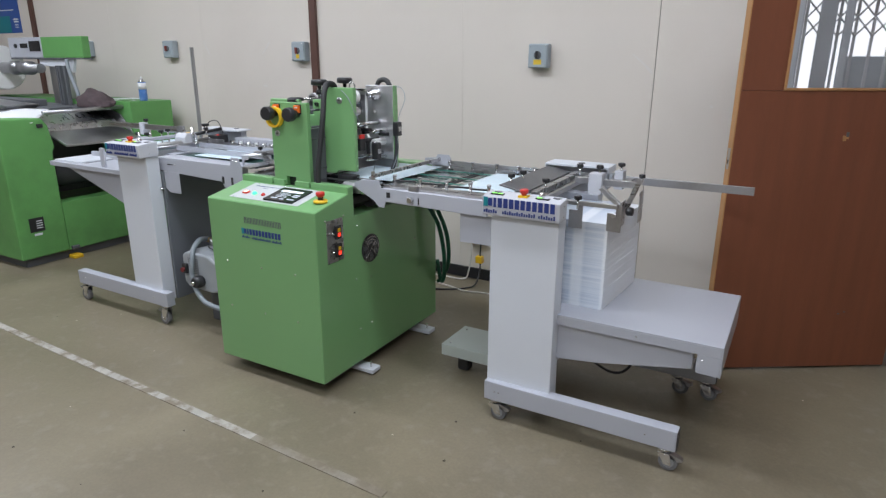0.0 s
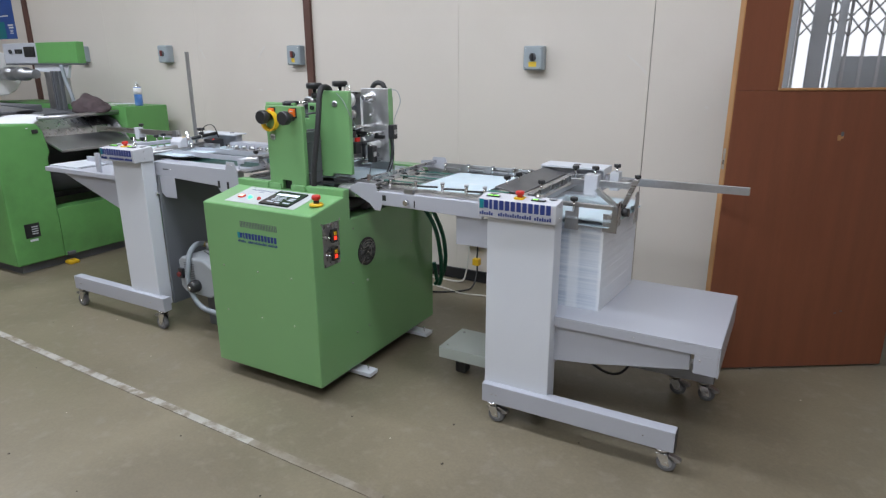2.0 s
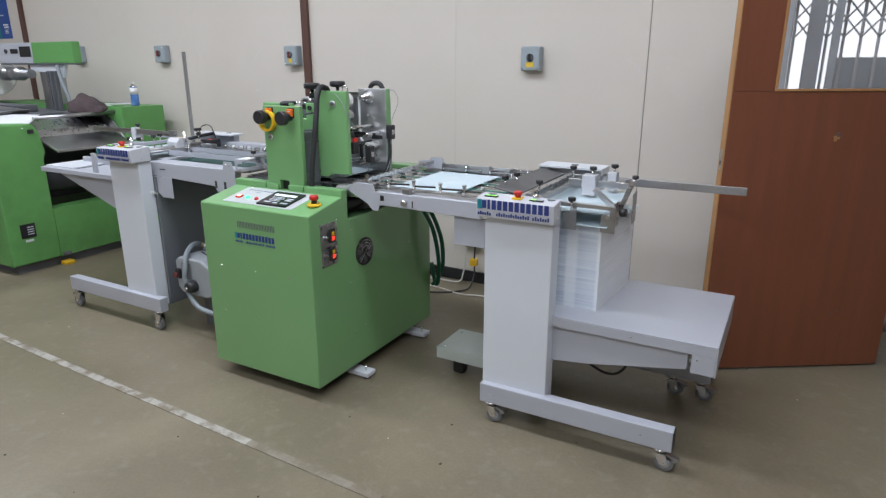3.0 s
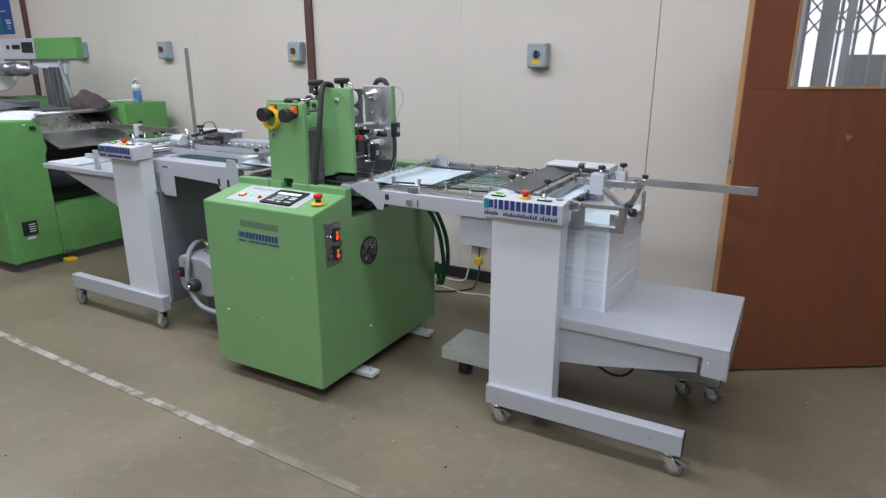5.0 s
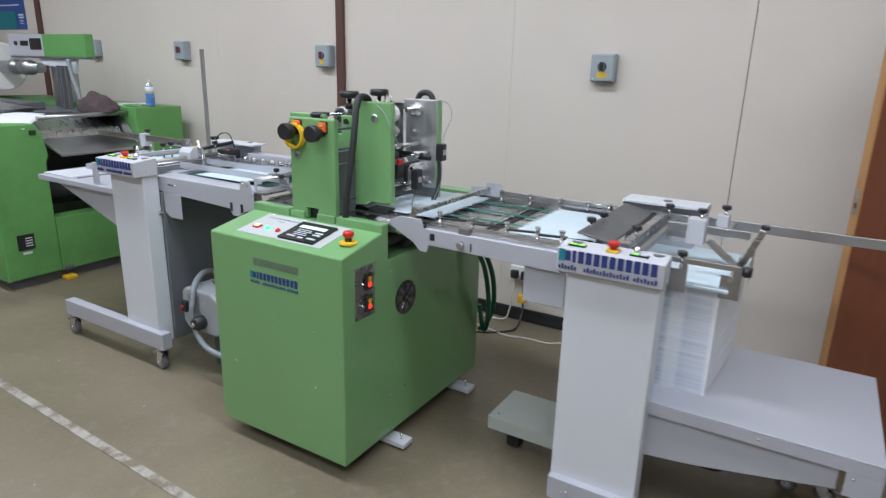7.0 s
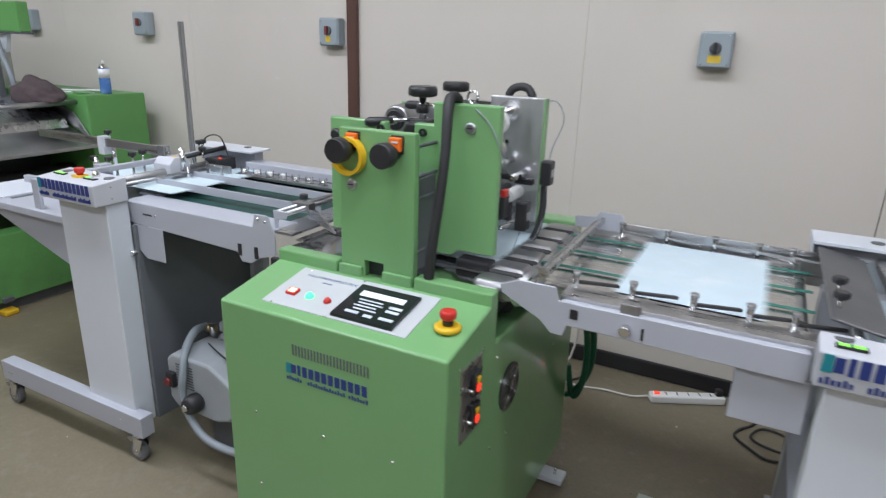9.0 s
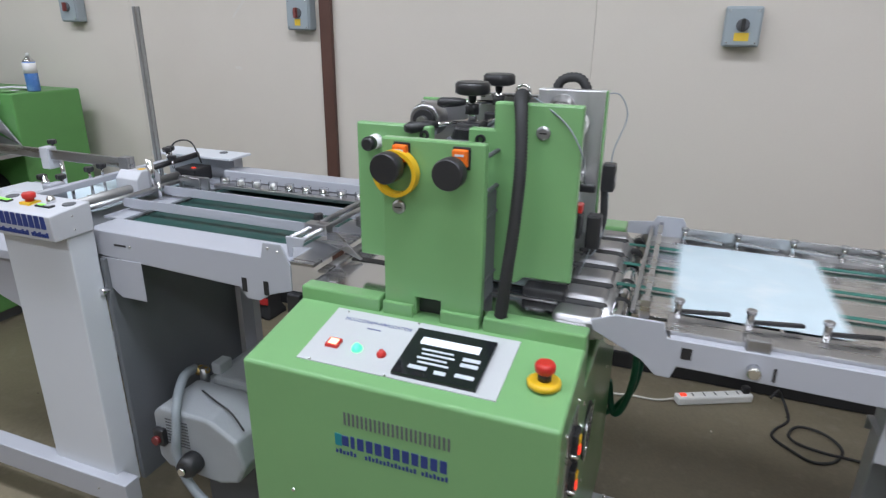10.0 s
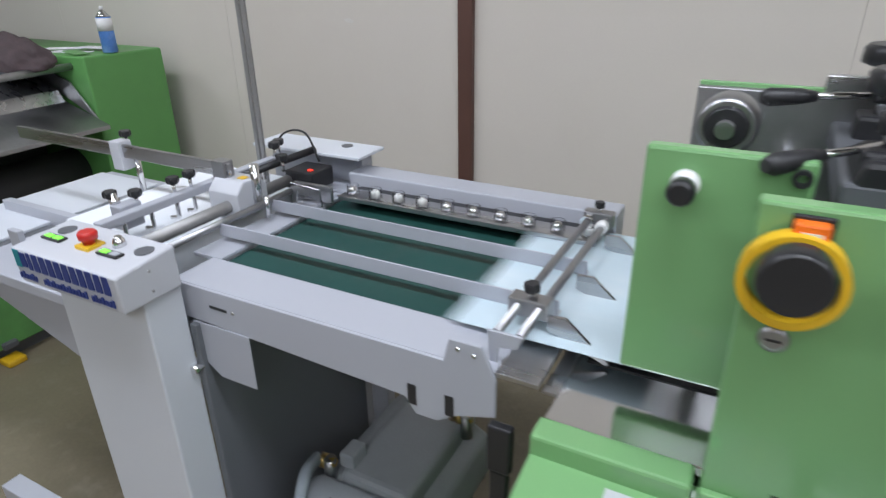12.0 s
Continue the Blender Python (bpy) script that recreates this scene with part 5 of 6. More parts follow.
for a, b, c, d in ((WX0, WX1, WZ0 + 0.0005, WZ0 + 0.012), (WX0, WX1, WZ1 - 0.012, WZ1 - 0.0005), (WX0 + 0.0005, WX0 + 0.012, WZ0 + 0.0125, WZ1 - 0.0125), (WX1 - 0.012, WX1 - 0.0005, WZ0 + 0.0125, WZ1 - 0.0125)):
    door_part("glazing_bead", a, b, c, d, -0.006, 0.014, LIP_WOOD, "pale glazing bead", 0.002)
pane = door_part("pane", WX0 + 0.003, WX1 - 0.003, WZ0 + 0.003, WZ1 - 0.003, 0.018, 0.022, GLASS, "clear glass pane", 0)
pane.visible_shadow = False
door_part("latch_plate", -LEAF - 0.0015, -LEAF, 1.06, 1.16, 0.012, 0.032, STEEL_DULL, "steel latch plate", 0)
door_part("latch_hole", -LEAF - 0.002, -LEAF - 0.0012, 1.085, 1.105, 0.016, 0.028, BLACK, "", 0)
for i, (x, z, w, h) in enumerate(((-0.435, 1.212, 0.030, 0.016), (-0.428, 1.225, 0.014, 0.022), (-0.44, 1.20, 0.016, 0.012))):
    door_part("splintered_hole", x - w / 2, x + w / 2, z - h / 2, z + h / 2, -0.0015 - 0.0004 * i, 0.001, LIP_WOOD if i != 1 else GREY_DARK, "splintered bare wood", 0.001)
for x, z in ((-0.27, 0.32), (-0.30, 0.31)):
    door_part("chip_mark", x - 0.006, x + 0.006, z - 0.003, z + 0.003, -0.001, 0.001, GREY_DARK, "", 0)
for z in (0.25, 1.1, 1.85):
    h = bmesh.new()
    cyl((0.006, -0.006, z - 0.05), (0.006, -0.006, z + 0.05), 0.007, h, 12)
    me = bpy.data.meshes.new("hinge")
    h.to_mesh(me)
    h.free()
    me.materials.append(STEEL_DULL)
    ob = new("hinge", me)
    ob.parent = door
frame_d = thing("door_frame", (DOOR_X1, WALL_Y, 0), "grey painted door frame in the partition wall", "door frame", kind="structure")
FR = mat("grey_frame_paint", (0.40, 0.43, 0.46), 0.5, var=0.06)
part("jamb", box(DOOR_X0 - 0.001, DOOR_X0 + 0.035, WALL_Y - 0.002, WALL_Y + 0.14, 0, DOOR_H, 0.003), FR, frame_d)
part("jamb", box(DOOR_X1 - 0.04, DOOR_X1, WALL_Y - 0.018, WALL_Y + 0.14, 0, DOOR_H, 0.003), FR, frame_d)
part("lintel", box(DOOR_X0 + 0.0355, DOOR_X1 - 0.0405, WALL_Y - 0.012, WALL_Y + 0.14, DOOR_H - 0.04, DOOR_H, 0.003), FR, frame_d)
gate = thing("trellis_gate", (0.55, 4.42, 0), "pale grey folding steel trellis gate behind the door", "security gate")
xs = [0.10 + 0.082 * i for i in range(13)]
TRELLIS = mat("pale_gate_paint", (0.52, 0.53, 0.55), 0.45, var=0.06)
for x in xs:
    part("gate_bar", box(x - 0.008, x + 0.008, 4.412, 4.428, 0.0, 2.2, 0.002), TRELLIS, gate)
for z in (0.5, 1.12, 1.74):
    for a, b in zip(xs, xs[1:]):
        for s in (-1, 1):
            part("gate_lattice", cyl((a, 4.42 + s * 0.011, z - s * 0.05), (b, 4.42 + s * 0.011, z + s * 0.05), 0.005, seg=6), TRELLIS, gate)
            part("gate_lattice", cyl((a, 4.42 + s * 0.011, z + s * 0.05 + 0.1), (b, 4.42 + s * 0.011, z - s * 0.05 + 0.1), 0.005, seg=6), TRELLIS, gate)
for x0, x1 in ((0.165, 0.245), (0.285, 0.325)):
    solid("gate_post", box(x0, x1, 4.27, 4.33, 0, TOP, 0.004), FR, "grey steel post beside the folding gate", "post", kind="structure")
solid("low_screen", box(0.33, 1.9, 4.56, 4.60, 0.0, 1.585, 0.004), FR, "plain grey half-height screen behind the gate", "screen", kind="structure")
SKYGLOW = glowing("daylight_backdrop", (0.82, 0.85, 0.92), 1.2)
solid("backdrop", box(-1.2, 3.6, 6.6, 6.62, 0.0, 3.6), SKYGLOW, "bright white daylight behind the gate", "backdrop", kind="structure")

# ---- on the wall ----
SW_FACE = mat("yellow_label", (0.75, 0.52, 0.05), 0.5, var=0.05)


DARK_RED = mat("faded_red_plastic", (0.20, 0.05, 0.045), 0.5, var=0.1)


def isolator(x, z, label, tilt=0.0, plate=True):
    sw = thing("isolator_switch", (x, WALL_Y, z), label, "wall switch", "wall isolators")
    b = part("case", box(x - 0.066, x + 0.066, WALL_Y - 0.062, WALL_Y, z - 0.074, z + 0.074, 0.009, seg=3), SWITCH_GREY, sw)
    part("lid", box(x - 0.060, x + 0.060, WALL_Y - 0.068, WALL_Y - 0.0615, z - 0.068, z + 0.068, 0.004), SWITCH_GREY, sw)
    k = part("rotary_handle", turned((x, WALL_Y - 0.0675, z + 0.006), (x, WALL_Y - 0.076, z + 0.006), [(0, 0.024), (0.8, 0.023), (1, 0.018)]), GREY_DARK, sw)
    part("handle_grip", box(x - 0.007, x + 0.007, WALL_Y - 0.095, WALL_Y - 0.0755, z - 0.017, z + 0.03, 0.003), BLACK if tilt == 0 else DARK_RED, k)
    if plate:
        half = 0.026 if tilt == 0 else 0.016
        part("yellow_plate", box(x - half, x + half, WALL_Y - 0.0695, WALL_Y - 0.0678, z - 0.052, z - 0.022), SW_FACE, sw, "yellow warning label")
    for sx in (-1, 1):
        for sz in (-1, 1):
            screw(sw, (x + sx * 0.05, WALL_Y - 0.068, z + sz * 0.058), "-y", 0.004)


isolator(-1.344, 1.583, "grey metal rotary isolator with a yellow label")
isolator(-3.338, 1.617, "grey metal rotary isolator with a red grip", 1.0)
isolator(-4.876, 1.642, "plain grey metal rotary isolator", 1.0, False)
isolator(-6.12, 1.652, "grey metal rotary isolator half hidden by the laminator", 1.0, False)
FILL = mat("white_filler", (0.67, 0.635, 0.59), 0.8, var=0.06, scale=20)
for poly in ([(-0.772, 1.594), (-0.762, 1.596), (-0.68, 1.530), (-0.652, 1.507), (-0.642, 1.487), (-0.648, 1.480), (-0.662, 1.490), (-0.69, 1.524)], [(-3.785, 1.60), (-3.775, 1.598), (-3.705, 1.668), (-3.685, 1.69), (-3.70, 1.694), (-3.735, 1.655)], [(-4.48, 1.71), (-4.468, 1.712), (-4.405, 1.60), (-4.415, 1.595)], [(-3.80, 1.352), (-3.77, 1.356), (-3.745, 1.345), (-3.76, 1.336), (-3.79, 1.342)], [(-0.31, 1.31), (-0.295, 1.313), (-0.285, 1.30), (-0.30, 1.296)]):
    part("filler_patch", prism(poly, "y", WALL_Y - 0.0008, WALL_Y + 0.001), FILL, wall, "white filler scrape")
po = thing("wall_poster", (-7.7, WALL_Y, 1.82), "blue poster with white bars of print", "poster")
POB = mat("poster_blue", (0.025, 0.09, 0.35), 0.35, var=0.25, scale=3)
part("poster_sheet", box(-8.0, -7.295, WALL_Y - 0.002, WALL_Y - 0.0005, 1.825, 2.75), POB, po)
part("poster_bar", box(-7.95, -7.40, WALL_Y - 0.0028, WALL_Y - 0.0018, 2.055, 2.065), WHITE, po)
for z, a, b in ((1.965, -7.44, -7.34), (1.94, -7.43, -7.34), (1.912, -7.42, -7.35), (1.897, -7.42, -7.36), (1.882, -7.42, -7.35)):
    part("poster_bar", box(a, b, WALL_Y - 0.0028, WALL_Y - 0.0018, z - (0.008 if z > 1.93 else 0.003), z + (0.008 if z > 1.93 else 0.003)), WHITE, po)
part("poster_picture", box(-7.98, -7.50, WALL_Y - 0.0028, WALL_Y - 0.0018, 1.83, 2.0), TEAL, po)
sk = thing("wall_socket", (-1.755, WALL_Y, 0.32), "white double wall socket with two black plugs", "socket")
part("face_plate", box(-1.83, -1.68, WALL_Y - 0.03, WALL_Y, 0.275, 0.365, 0.004), WHITE, sk)
for x in (-1.79, -1.72):
    pl = part("plug", box(x - 0.024, x + 0.024, WALL_Y - 0.066, WALL_Y - 0.0305, 0.292, 0.345, 0.008), BLACK, sk, "black plug")
    part("socket_key", box(x - 0.006, x + 0.006, WALL_Y - 0.034, WALL_Y - 0.0302, 0.349, 0.361, 0.001), WHITE, sk)
WIRE_W = mat("white_cable", (0.62, 0.60, 0.55), 0.5)


def cable(name, pts, r, material, label):
    return solid(name, tube(smooth_line(pts, 8), r, seg=8), material, label, "cable")


cable("power_cable", [(-1.79, 4.02, 0.29), (-1.787, 4.0, 0.20), (-1.80, 3.99, 0.08), (-1.84, 3.985, 0.012), (-2.02, 3.985, 0.006), (-2.2, 3.95, 0.006), (-2.4, 3.7, 0.006)], 0.006, WIRE_W, "white mains cable lying along the floor")
cable("power_cable", [(-1.72, 4.02, 0.29), (-1.715, 4.0, 0.20), (-1.70, 3.97, 0.10), (-1.70, 3.90, 0.02), (-1.74, 3.83, 0.007), (-1.85, 3.74, 0.007), (-2.05, 3.66, 0.007), (-2.3, 3.55, 0.007)], 0.006, RUBBER, "black mains cable lying on the floor")
solid("cable_tag", box(-1.738, -1.688, 3.968, 4.012, 0.155, 0.205, 0.004), YELLOW, "yellow tag round a black cable", "cable tag")
cable("power_cable", [(-1.385, 3.835, 0.02), (-1.46, 3.815, 0.007), (-1.58, 3.81, 0.006), (-1.72, 3.78, 0.006), (-1.85, 3.81, 0.006), (-2.0, 3.84, 0.006)], 0.005, WIRE_W, "white cable of the socket strip on the floor")
cable("black_cord", [(-0.99, 3.955, 0.045), (-0.96, 3.99, 0.07), (-0.935, 4.0, 0.03), (-0.92, 3.95, 0.008), (-0.925, 3.86, 0.006), (-0.985, 3.77, 0.006), (-0.995, 3.71, 0.006), (-0.94, 3.65, 0.006), (-0.87, 3.60, 0.006), (-0.79, 3.63, 0.007), (-0.748, 3.72, 0.010), (-0.80, 3.80, 0.016), (-0.89, 3.82, 0.014), (-0.935, 3.75, 0.010), (-0.91, 3.69, 0.016), (-0.82, 3.66, 0.018), (-0.72, 3.67, 0.008), (-0.60, 3.66, 0.006)], 0.0058, RUBBER, "black cord in a loose loop on the floor")
# socket strip
a, b = Vector((-1.376, 3.832)), Vector((-1.064, 3.985))
st = thing("socket_strip", ((a.x + b.x) / 2, (a.y + b.y) / 2, 0), "white five-way socket strip with a red switch", "extension lead")
st.rotation_euler = (0, 0, math.atan2(b.y - a.y, b.x - a.x))
HL = (b - a).length / 2


def strip_part(name, bm, material, label=""):
    me = bpy.data.meshes.new(name)
    bm.to_mesh(me)
    bm.free()
    me.materials.append(material)
    ob = new(name, me)
    ob.parent = st
    return tagged(ob, label)


strip_part("strip_body", box(-HL, HL, -0.026, 0.026, 0.0, 0.040, 0.009, seg=3), WHITE)
strip_part("strip_switch", box(-HL + 0.018, -HL + 0.044, -0.010, 0.010, 0.039, 0.046, 0.002), LED_RED, "red switch")
for i in range(5):
    x = -HL + 0.075 + i * 0.052
    strip_part("outlet", box(x - 0.003, x + 0.003, -0.012, 0.012, 0.0395, 0.0412), GREY_DARK)
strip_part("plug", box(HL - 0.045, HL - 0.012, -0.016, 0.016, 0.0402, 0.072, 0.007), BLACK, "black plug")

# ---- vacuum pump under the feeder ----
setting(0.014, 0.0, 0.012)
pu = thing("vacuum_pump", (-2.80, 2.73, 0), "grey cast vacuum pump with a ribbed hose and brass fittings", "vacuum pump")
hexa = [(-2.935, 0.268), (-2.935, 0.43), (-2.905, 0.455), (-2.72, 0.455), (-2.62, 0.40), (-2.60, 0.31), (-2.63, 0.25), (-2.70, 0.228), (-2.90, 0.235)]
part("pump_front", prism(hexa, "y", 2.44, 2.62, 0.012, seg=3), PUMP_GREY, pu, "grey angular end cover")
part("pump_body", prism([(-2.75 + (x + 2.75) * 0.93, 0.31 + (z - 0.31) * 0.93) for x, z in hexa], "y", 2.6205, 2.99, 0.02, seg=3), PUMP_GREY, pu)
part("pump_top", box(-2.86, -2.67, 2.6205, 2.99, 0.40, 0.475, 0.02, seg=3), PUMP_GREY, pu)
for i in range(9):
    part("cooling_slot", box(-2.885, -2.80, 2.4385, 2.4405, 0.33 + i * 0.011, 0.334 + i * 0.011), GREY_DARK, pu)
part("pump_switch", box(-2.925, -2.885, 2.42, 2.441, 0.325, 0.385, 0.005), BLACK, pu)
part("switch_cap", cyl((-2.908, 2.421, 0.35), (-2.908, 2.408, 0.35), 0.014), mat("dark_red_plastic", (0.16, 0.02, 0.02), 0.4), pu, "dark red cap")
gz = part("regulator_knob", turned((-2.785, 2.441, 0.295), (-2.785, 2.385, 0.295), [(0, 0.034), (0.3, 0.037), (0.75, 0.035), (1, 0.026)], seg=18), BLACK, pu, "black regulator knob")
part("regulator_screw", cyl((-2.785, 2.386, 0.295), (-2.785, 2.375, 0.295), 0.012), CHROME, gz)
for x, y, z in ((-2.925, 2.63, 0.475), (-2.695, 2.90, 0.49)):
    f1 = part("brass_fitting", turned((x - 0.01, y, z), (x + 0.05, y, z + 0.012), [(0, 0.013), (0.3, 0.013), (0.32, 0.018), (0.6, 0.018), (0.62, 0.012), (1, 0.012)], seg=6), BRASS, pu, "brass hose fitting")
    part("fitting_stem", cyl((x + 0.035, y, z - 0.05), (x + 0.035, y, z + 0.02), 0.016, seg=14), STEEL_DULL, f1)
part("valve_block", box(-2.87, -2.83, 2.64, 2.70, 0.47, 0.51, 0.006), PUMP_GREY, pu)
hl = smooth_line([(-2.925, 2.63, 0.485), (-2.90, 2.55, 0.50), (-2.84, 2.45, 0.475), (-2.82, 2.415, 0.40), (-2.82, 2.405, 0.33), (-2.79, 2.40, 0.25), (-2.72, 2.395, 0.19), (-2.62, 2.40, 0.17), (-2.54, 2.43, 0.16), (-2.42, 2.5, 0.16)], 10)
part("suction_hose", tube(even(hl, 0.0042), 0.0120, seg=12, ribs=0.0034), HOSE_GREY, pu, "grey ribbed suction hose")
part("thin_cable", tube(smooth_line([(-2.83, 2.55, 0.468), (-2.76, 2.52, 0.470), (-2.68, 2.50, 0.455), (-2.62, 2.48, 0.42)], 6), 0.003, seg=6), RUBBER, pu)
# Added support block; the dark space under the pump is put into its colour.
part("pump_gap_block", box(-2.87, -2.66, 2.56, 2.95, -0.012, 0.235, 0.01), GREY_DARK, pu, "dark block filling the space under the pump")
setting()
# green hoses behind the applicator
for pts in ([(-1.66, 3.02, 0.86), (-1.60, 3.05, 0.80), (-1.555, 3.12, 0.66), (-1.545, 3.17, 0.48), (-1.57, 3.22, 0.32), (-1.605, 3.245, 0.27), (-1.63, 3.24, 0.40)], [(-1.66, 3.08, 0.86), (-1.585, 3.12, 0.78), (-1.535, 3.18, 0.60), (-1.54, 3.22, 0.42), (-1.59, 3.245, 0.30), (-1.63, 3.25, 0.26)]):
    part("air_hose", tube(smooth_line(pts, 10), 0.012, seg=12), HOSE_GREEN, ap, "dark green air hose")

# ---- tool bag on the floor by the wall ----
def tool_bag(x, y):
    bag = thing("tool_bag", (x, y, 0), "black fabric tool bag with red straps on the floor", "bag")
    cloth = mat("black_bag_fabric", (0.022, 0.022, 0.024), 0.85, var=0.3, scale=30, bump=0.4, grain=400)
    strap = mat("red_webbing", (0.55, 0.03, 0.03), 0.6, var=0.12, scale=20, bump=0.3, grain=300)
    body = bmesh.new()
    bmesh.ops.create_cube(body, size=1.0)
    bmesh.ops.subdivide_edges(body, edges=body.edges, cuts=6, use_grid_fill=True)
    for v in body.verts:
        p = v.co.copy()
        taper = 1.0 - 0.30 * (p.z + 0.5)
        sag = 0.012 * noise.noise(Vector((p.x * 3, p.y * 3, p.z * 3)))
        v.co = Vector((x + p.x * 0.21 * taper + sag, y + p.y * 0.14 * taper + sag, max(0.0, (p.z + 0.5) * 0.15 + sag * (p.z > -0.45))))
    for f in body.faces:
        f.smooth = True
    part("bag_body", body, cloth, bag)
    part("strap", box(x - 0.085, x + 0.085, y - 0.068, y - 0.058, 0.085, 0.125, 0.003), strap, bag, "red webbing strap")
    handle = smooth_line([(x - 0.07, y - 0.03, 0.13), (x - 0.05, y - 0.04, 0.185), (x + 0.045, y - 0.04, 0.19), (x + 0.07, y - 0.03, 0.13)], 8)
    part("handle", tube(handle, 0.011, seg=10), strap, bag, "red carrying handle")


tool_bag(-3.63, 3.90)

# ---- the laminator at the far end ----
LX = -4.85
lm = thing("laminating_machine", (-5.7, 3.2, 0), "older green enamelled laminator with steel hopper and roll holder", "laminating machine")
part("near_frame", prism([(2.48, 0.07), (2.48, 1.135), (2.80, 1.125), (2.84, 1.07), (2.868, 0.90), (2.845, 0.86), (2.845, 0.07)], "x", -6.9, LX, 0.012, seg=2), GREEN_OLD, lm)
part("far_frame", prism([(3.53, 0.07), (3.53, 1.21), (3.94, 1.205), (3.94, 0.07)], "x", -6.9, LX + 0.028, 0.008), GREEN_OLD, lm)
part("lower_panel", box(-5.0, LX - 0.004, 2.8455, 3.5295, 0.07, 0.46, 0.004), GREEN_OLD, lm)
part("plinth", box(-6.8, LX - 0.05, 2.53, 3.90, 0.0, 0.0695), GREY_DARK, lm, "dark base")
# Dark sheet behind the opening: the interior's shade is put into its colour.
part("inner_wall", box(-5.32, -5.3, 2.8455, 3.5295, 0.4605, 1.12), GREY_DARK, lm)
part("dark_roller", cyl((-5.08, 2.846, 0.66), (-5.08, 3.529, 0.66), 0.11), RUBBER, lm, "black rubber roller")
part("hopper_sheet", prism([(-4.72, 0.905), (-4.72, 0.925), (-4.80, 0.95), (-4.98, 1.00), (-5.28, 1.15), (-5.28, 1.14), (-4.98, 0.985), (-4.80, 0.93)], "y", 2.885, 3.51, 0.002, seg=1), STEEL_DULL, lm, "dull steel hopper sheet")
part("hopper_step", prism([(-4.99, 1.005), (-5.02, 1.06), (-5.20, 1.13), (-5.27, 1.146), (-5.10, 1.06)], "y", 2.90, 3.50, 0.002, seg=1), STEEL, lm)
part("hopper_side", prism([(-4.80, 0.94), (-5.28, 1.15), (-5.28, 1.19), (-4.95, 1.10)], "y", 3.512, 3.522, 0.002, seg=1), STEEL_DULL, lm)
part("front_tube", cyl((-4.93, 2.86, 1.155), (-4.93, 3.53, 1.165), 0.016), STEEL_DULL, lm)
part("top_deck", box(-6.9, -5.285, 2.70, 3.5295, 1.136, 1.165, 0.004), GREY_DARK, lm, "dark top deck")
part("side_button", box(LX, LX + 0.012, 2.755, 2.80, 1.055, 1.085, 0.005), BLACK, lm)
rp = part("rating_plate", box(LX, LX + 0.002, 2.575, 2.685, 0.275, 0.385), BLACK, lm, "small black rating plate")
for i in range(4):
    part("plate_text", box(LX + 0.0018, LX + 0.0028, 2.625, 2.672, 0.30 + 0.018 * i, 0.307 + 0.018 * i), PALE, rp)
part("paper_tag", box(LX, LX + 0.0015, 2.60, 2.66, 0.245, 0.262), PALE, lm)
part("sill_bracket", box(LX - 0.02, LX + 0.02, 2.86, 2.92, 0.07, 0.10, 0.004), GREY_DARK, lm)
solid("floor_wedge", box(-4.88, -4.80, 2.84, 2.92, 0.0, 0.03, 0.008), YELLOW, "yellow wedge on the floor by the laminator", "wedge")
hd = part("control_head", box(-5.86, -5.25, 3.45, 3.52, 1.565, 1.742, 0.006), GREEN_OLD, lm)
hg = part("control_face", box(-6.40, -5.8605, 3.448, 3.52, 1.565, 1.742, 0.006), GREY, lm, "pale grey control face")
part("control_screen", box(-6.05, -5.875, 3.443, 3.449, 1.62, 1.71, 0.003), SCREEN, hg)
part("control_display", box(-6.20, -6.08, 3.443, 3.449, 1.65, 1.69, 0.003), SCREEN, hg)
part("control_knob", cyl((-6.27, 3.449, 1.67), (-6.27, 3.435, 1.67), 0.018), BLACK, hg)
part("head_sill", box(-6.38, -5.24, 3.44, 3.53, 1.552, 1.5645, 0.002), GREY_DARK, lm)
part("head_bracket", prism([(-5.95, 1.5515), (-5.42, 1.5515), (-5.46, 1.44), (-5.60, 1.48), (-5.95, 1.50)], "y", 3.46, 3.49, 0.003), PALE, lm)
part("upright", box(-5.83, -5.66, 3.47, 3.60, 1.1655, 1.5515, 0.004), STEEL_DULL, lm, "dark steel upright")
for x in (-5.60, -5.56, -5.49):
    part("upright_rod", box(x - 0.012, x + 0.012, 3.40, 3.43, 1.1655, 1.5, 0.003), GREY_DARK, lm)
part("conduit", tube(smooth_line([(-5.46, 3.42, 1.55), (-5.43, 3.42, 1.42), (-5.37, 3.42, 1.28), (-5.36, 3.42, 1.17)], 6), 0.016, seg=10), HOSE_GREY, lm)
part("roll_shaft", turned((-6.45, 3.40, 1.475), (-5.83, 3.40, 1.475), [(0, 0.05), (0.25, 0.05), (0.27, 0.062), (0.4, 0.062), (0.42, 0.045), (0.55, 0.045), (0.57, 0.06), (0.75, 0.06), (0.77, 0.04), (1, 0.04)]), STEEL_DULL, lm, "steel roll shaft")
part("film_roll", turned((-7.2, 3.40, 1.475), (-6.45, 3.40, 1.475), [(0, 0.19), (0.01, 0.20), (0.99, 0.20), (1, 0.19)], seg=48), WHITE, lm, "large white film roll")
part("roll_stand", box(-7.0, -6.9, 3.30, 3.5, 1.1655, 1.34, 0.004), GREY_DARK, lm)
part("lever_tray", prism([(-6.2, 1.168), (-5.35, 1.168), (-5.30, 1.20), (-5.7, 1.215), (-6.2, 1.24)], "y", 2.80, 3.05, 0.004), STEEL_DULL, lm)
part("lever_tray", box(-6.3, -5.55, 3.07, 3.25, 1.1655, 1.225, 0.01), GREY_DARK, lm)
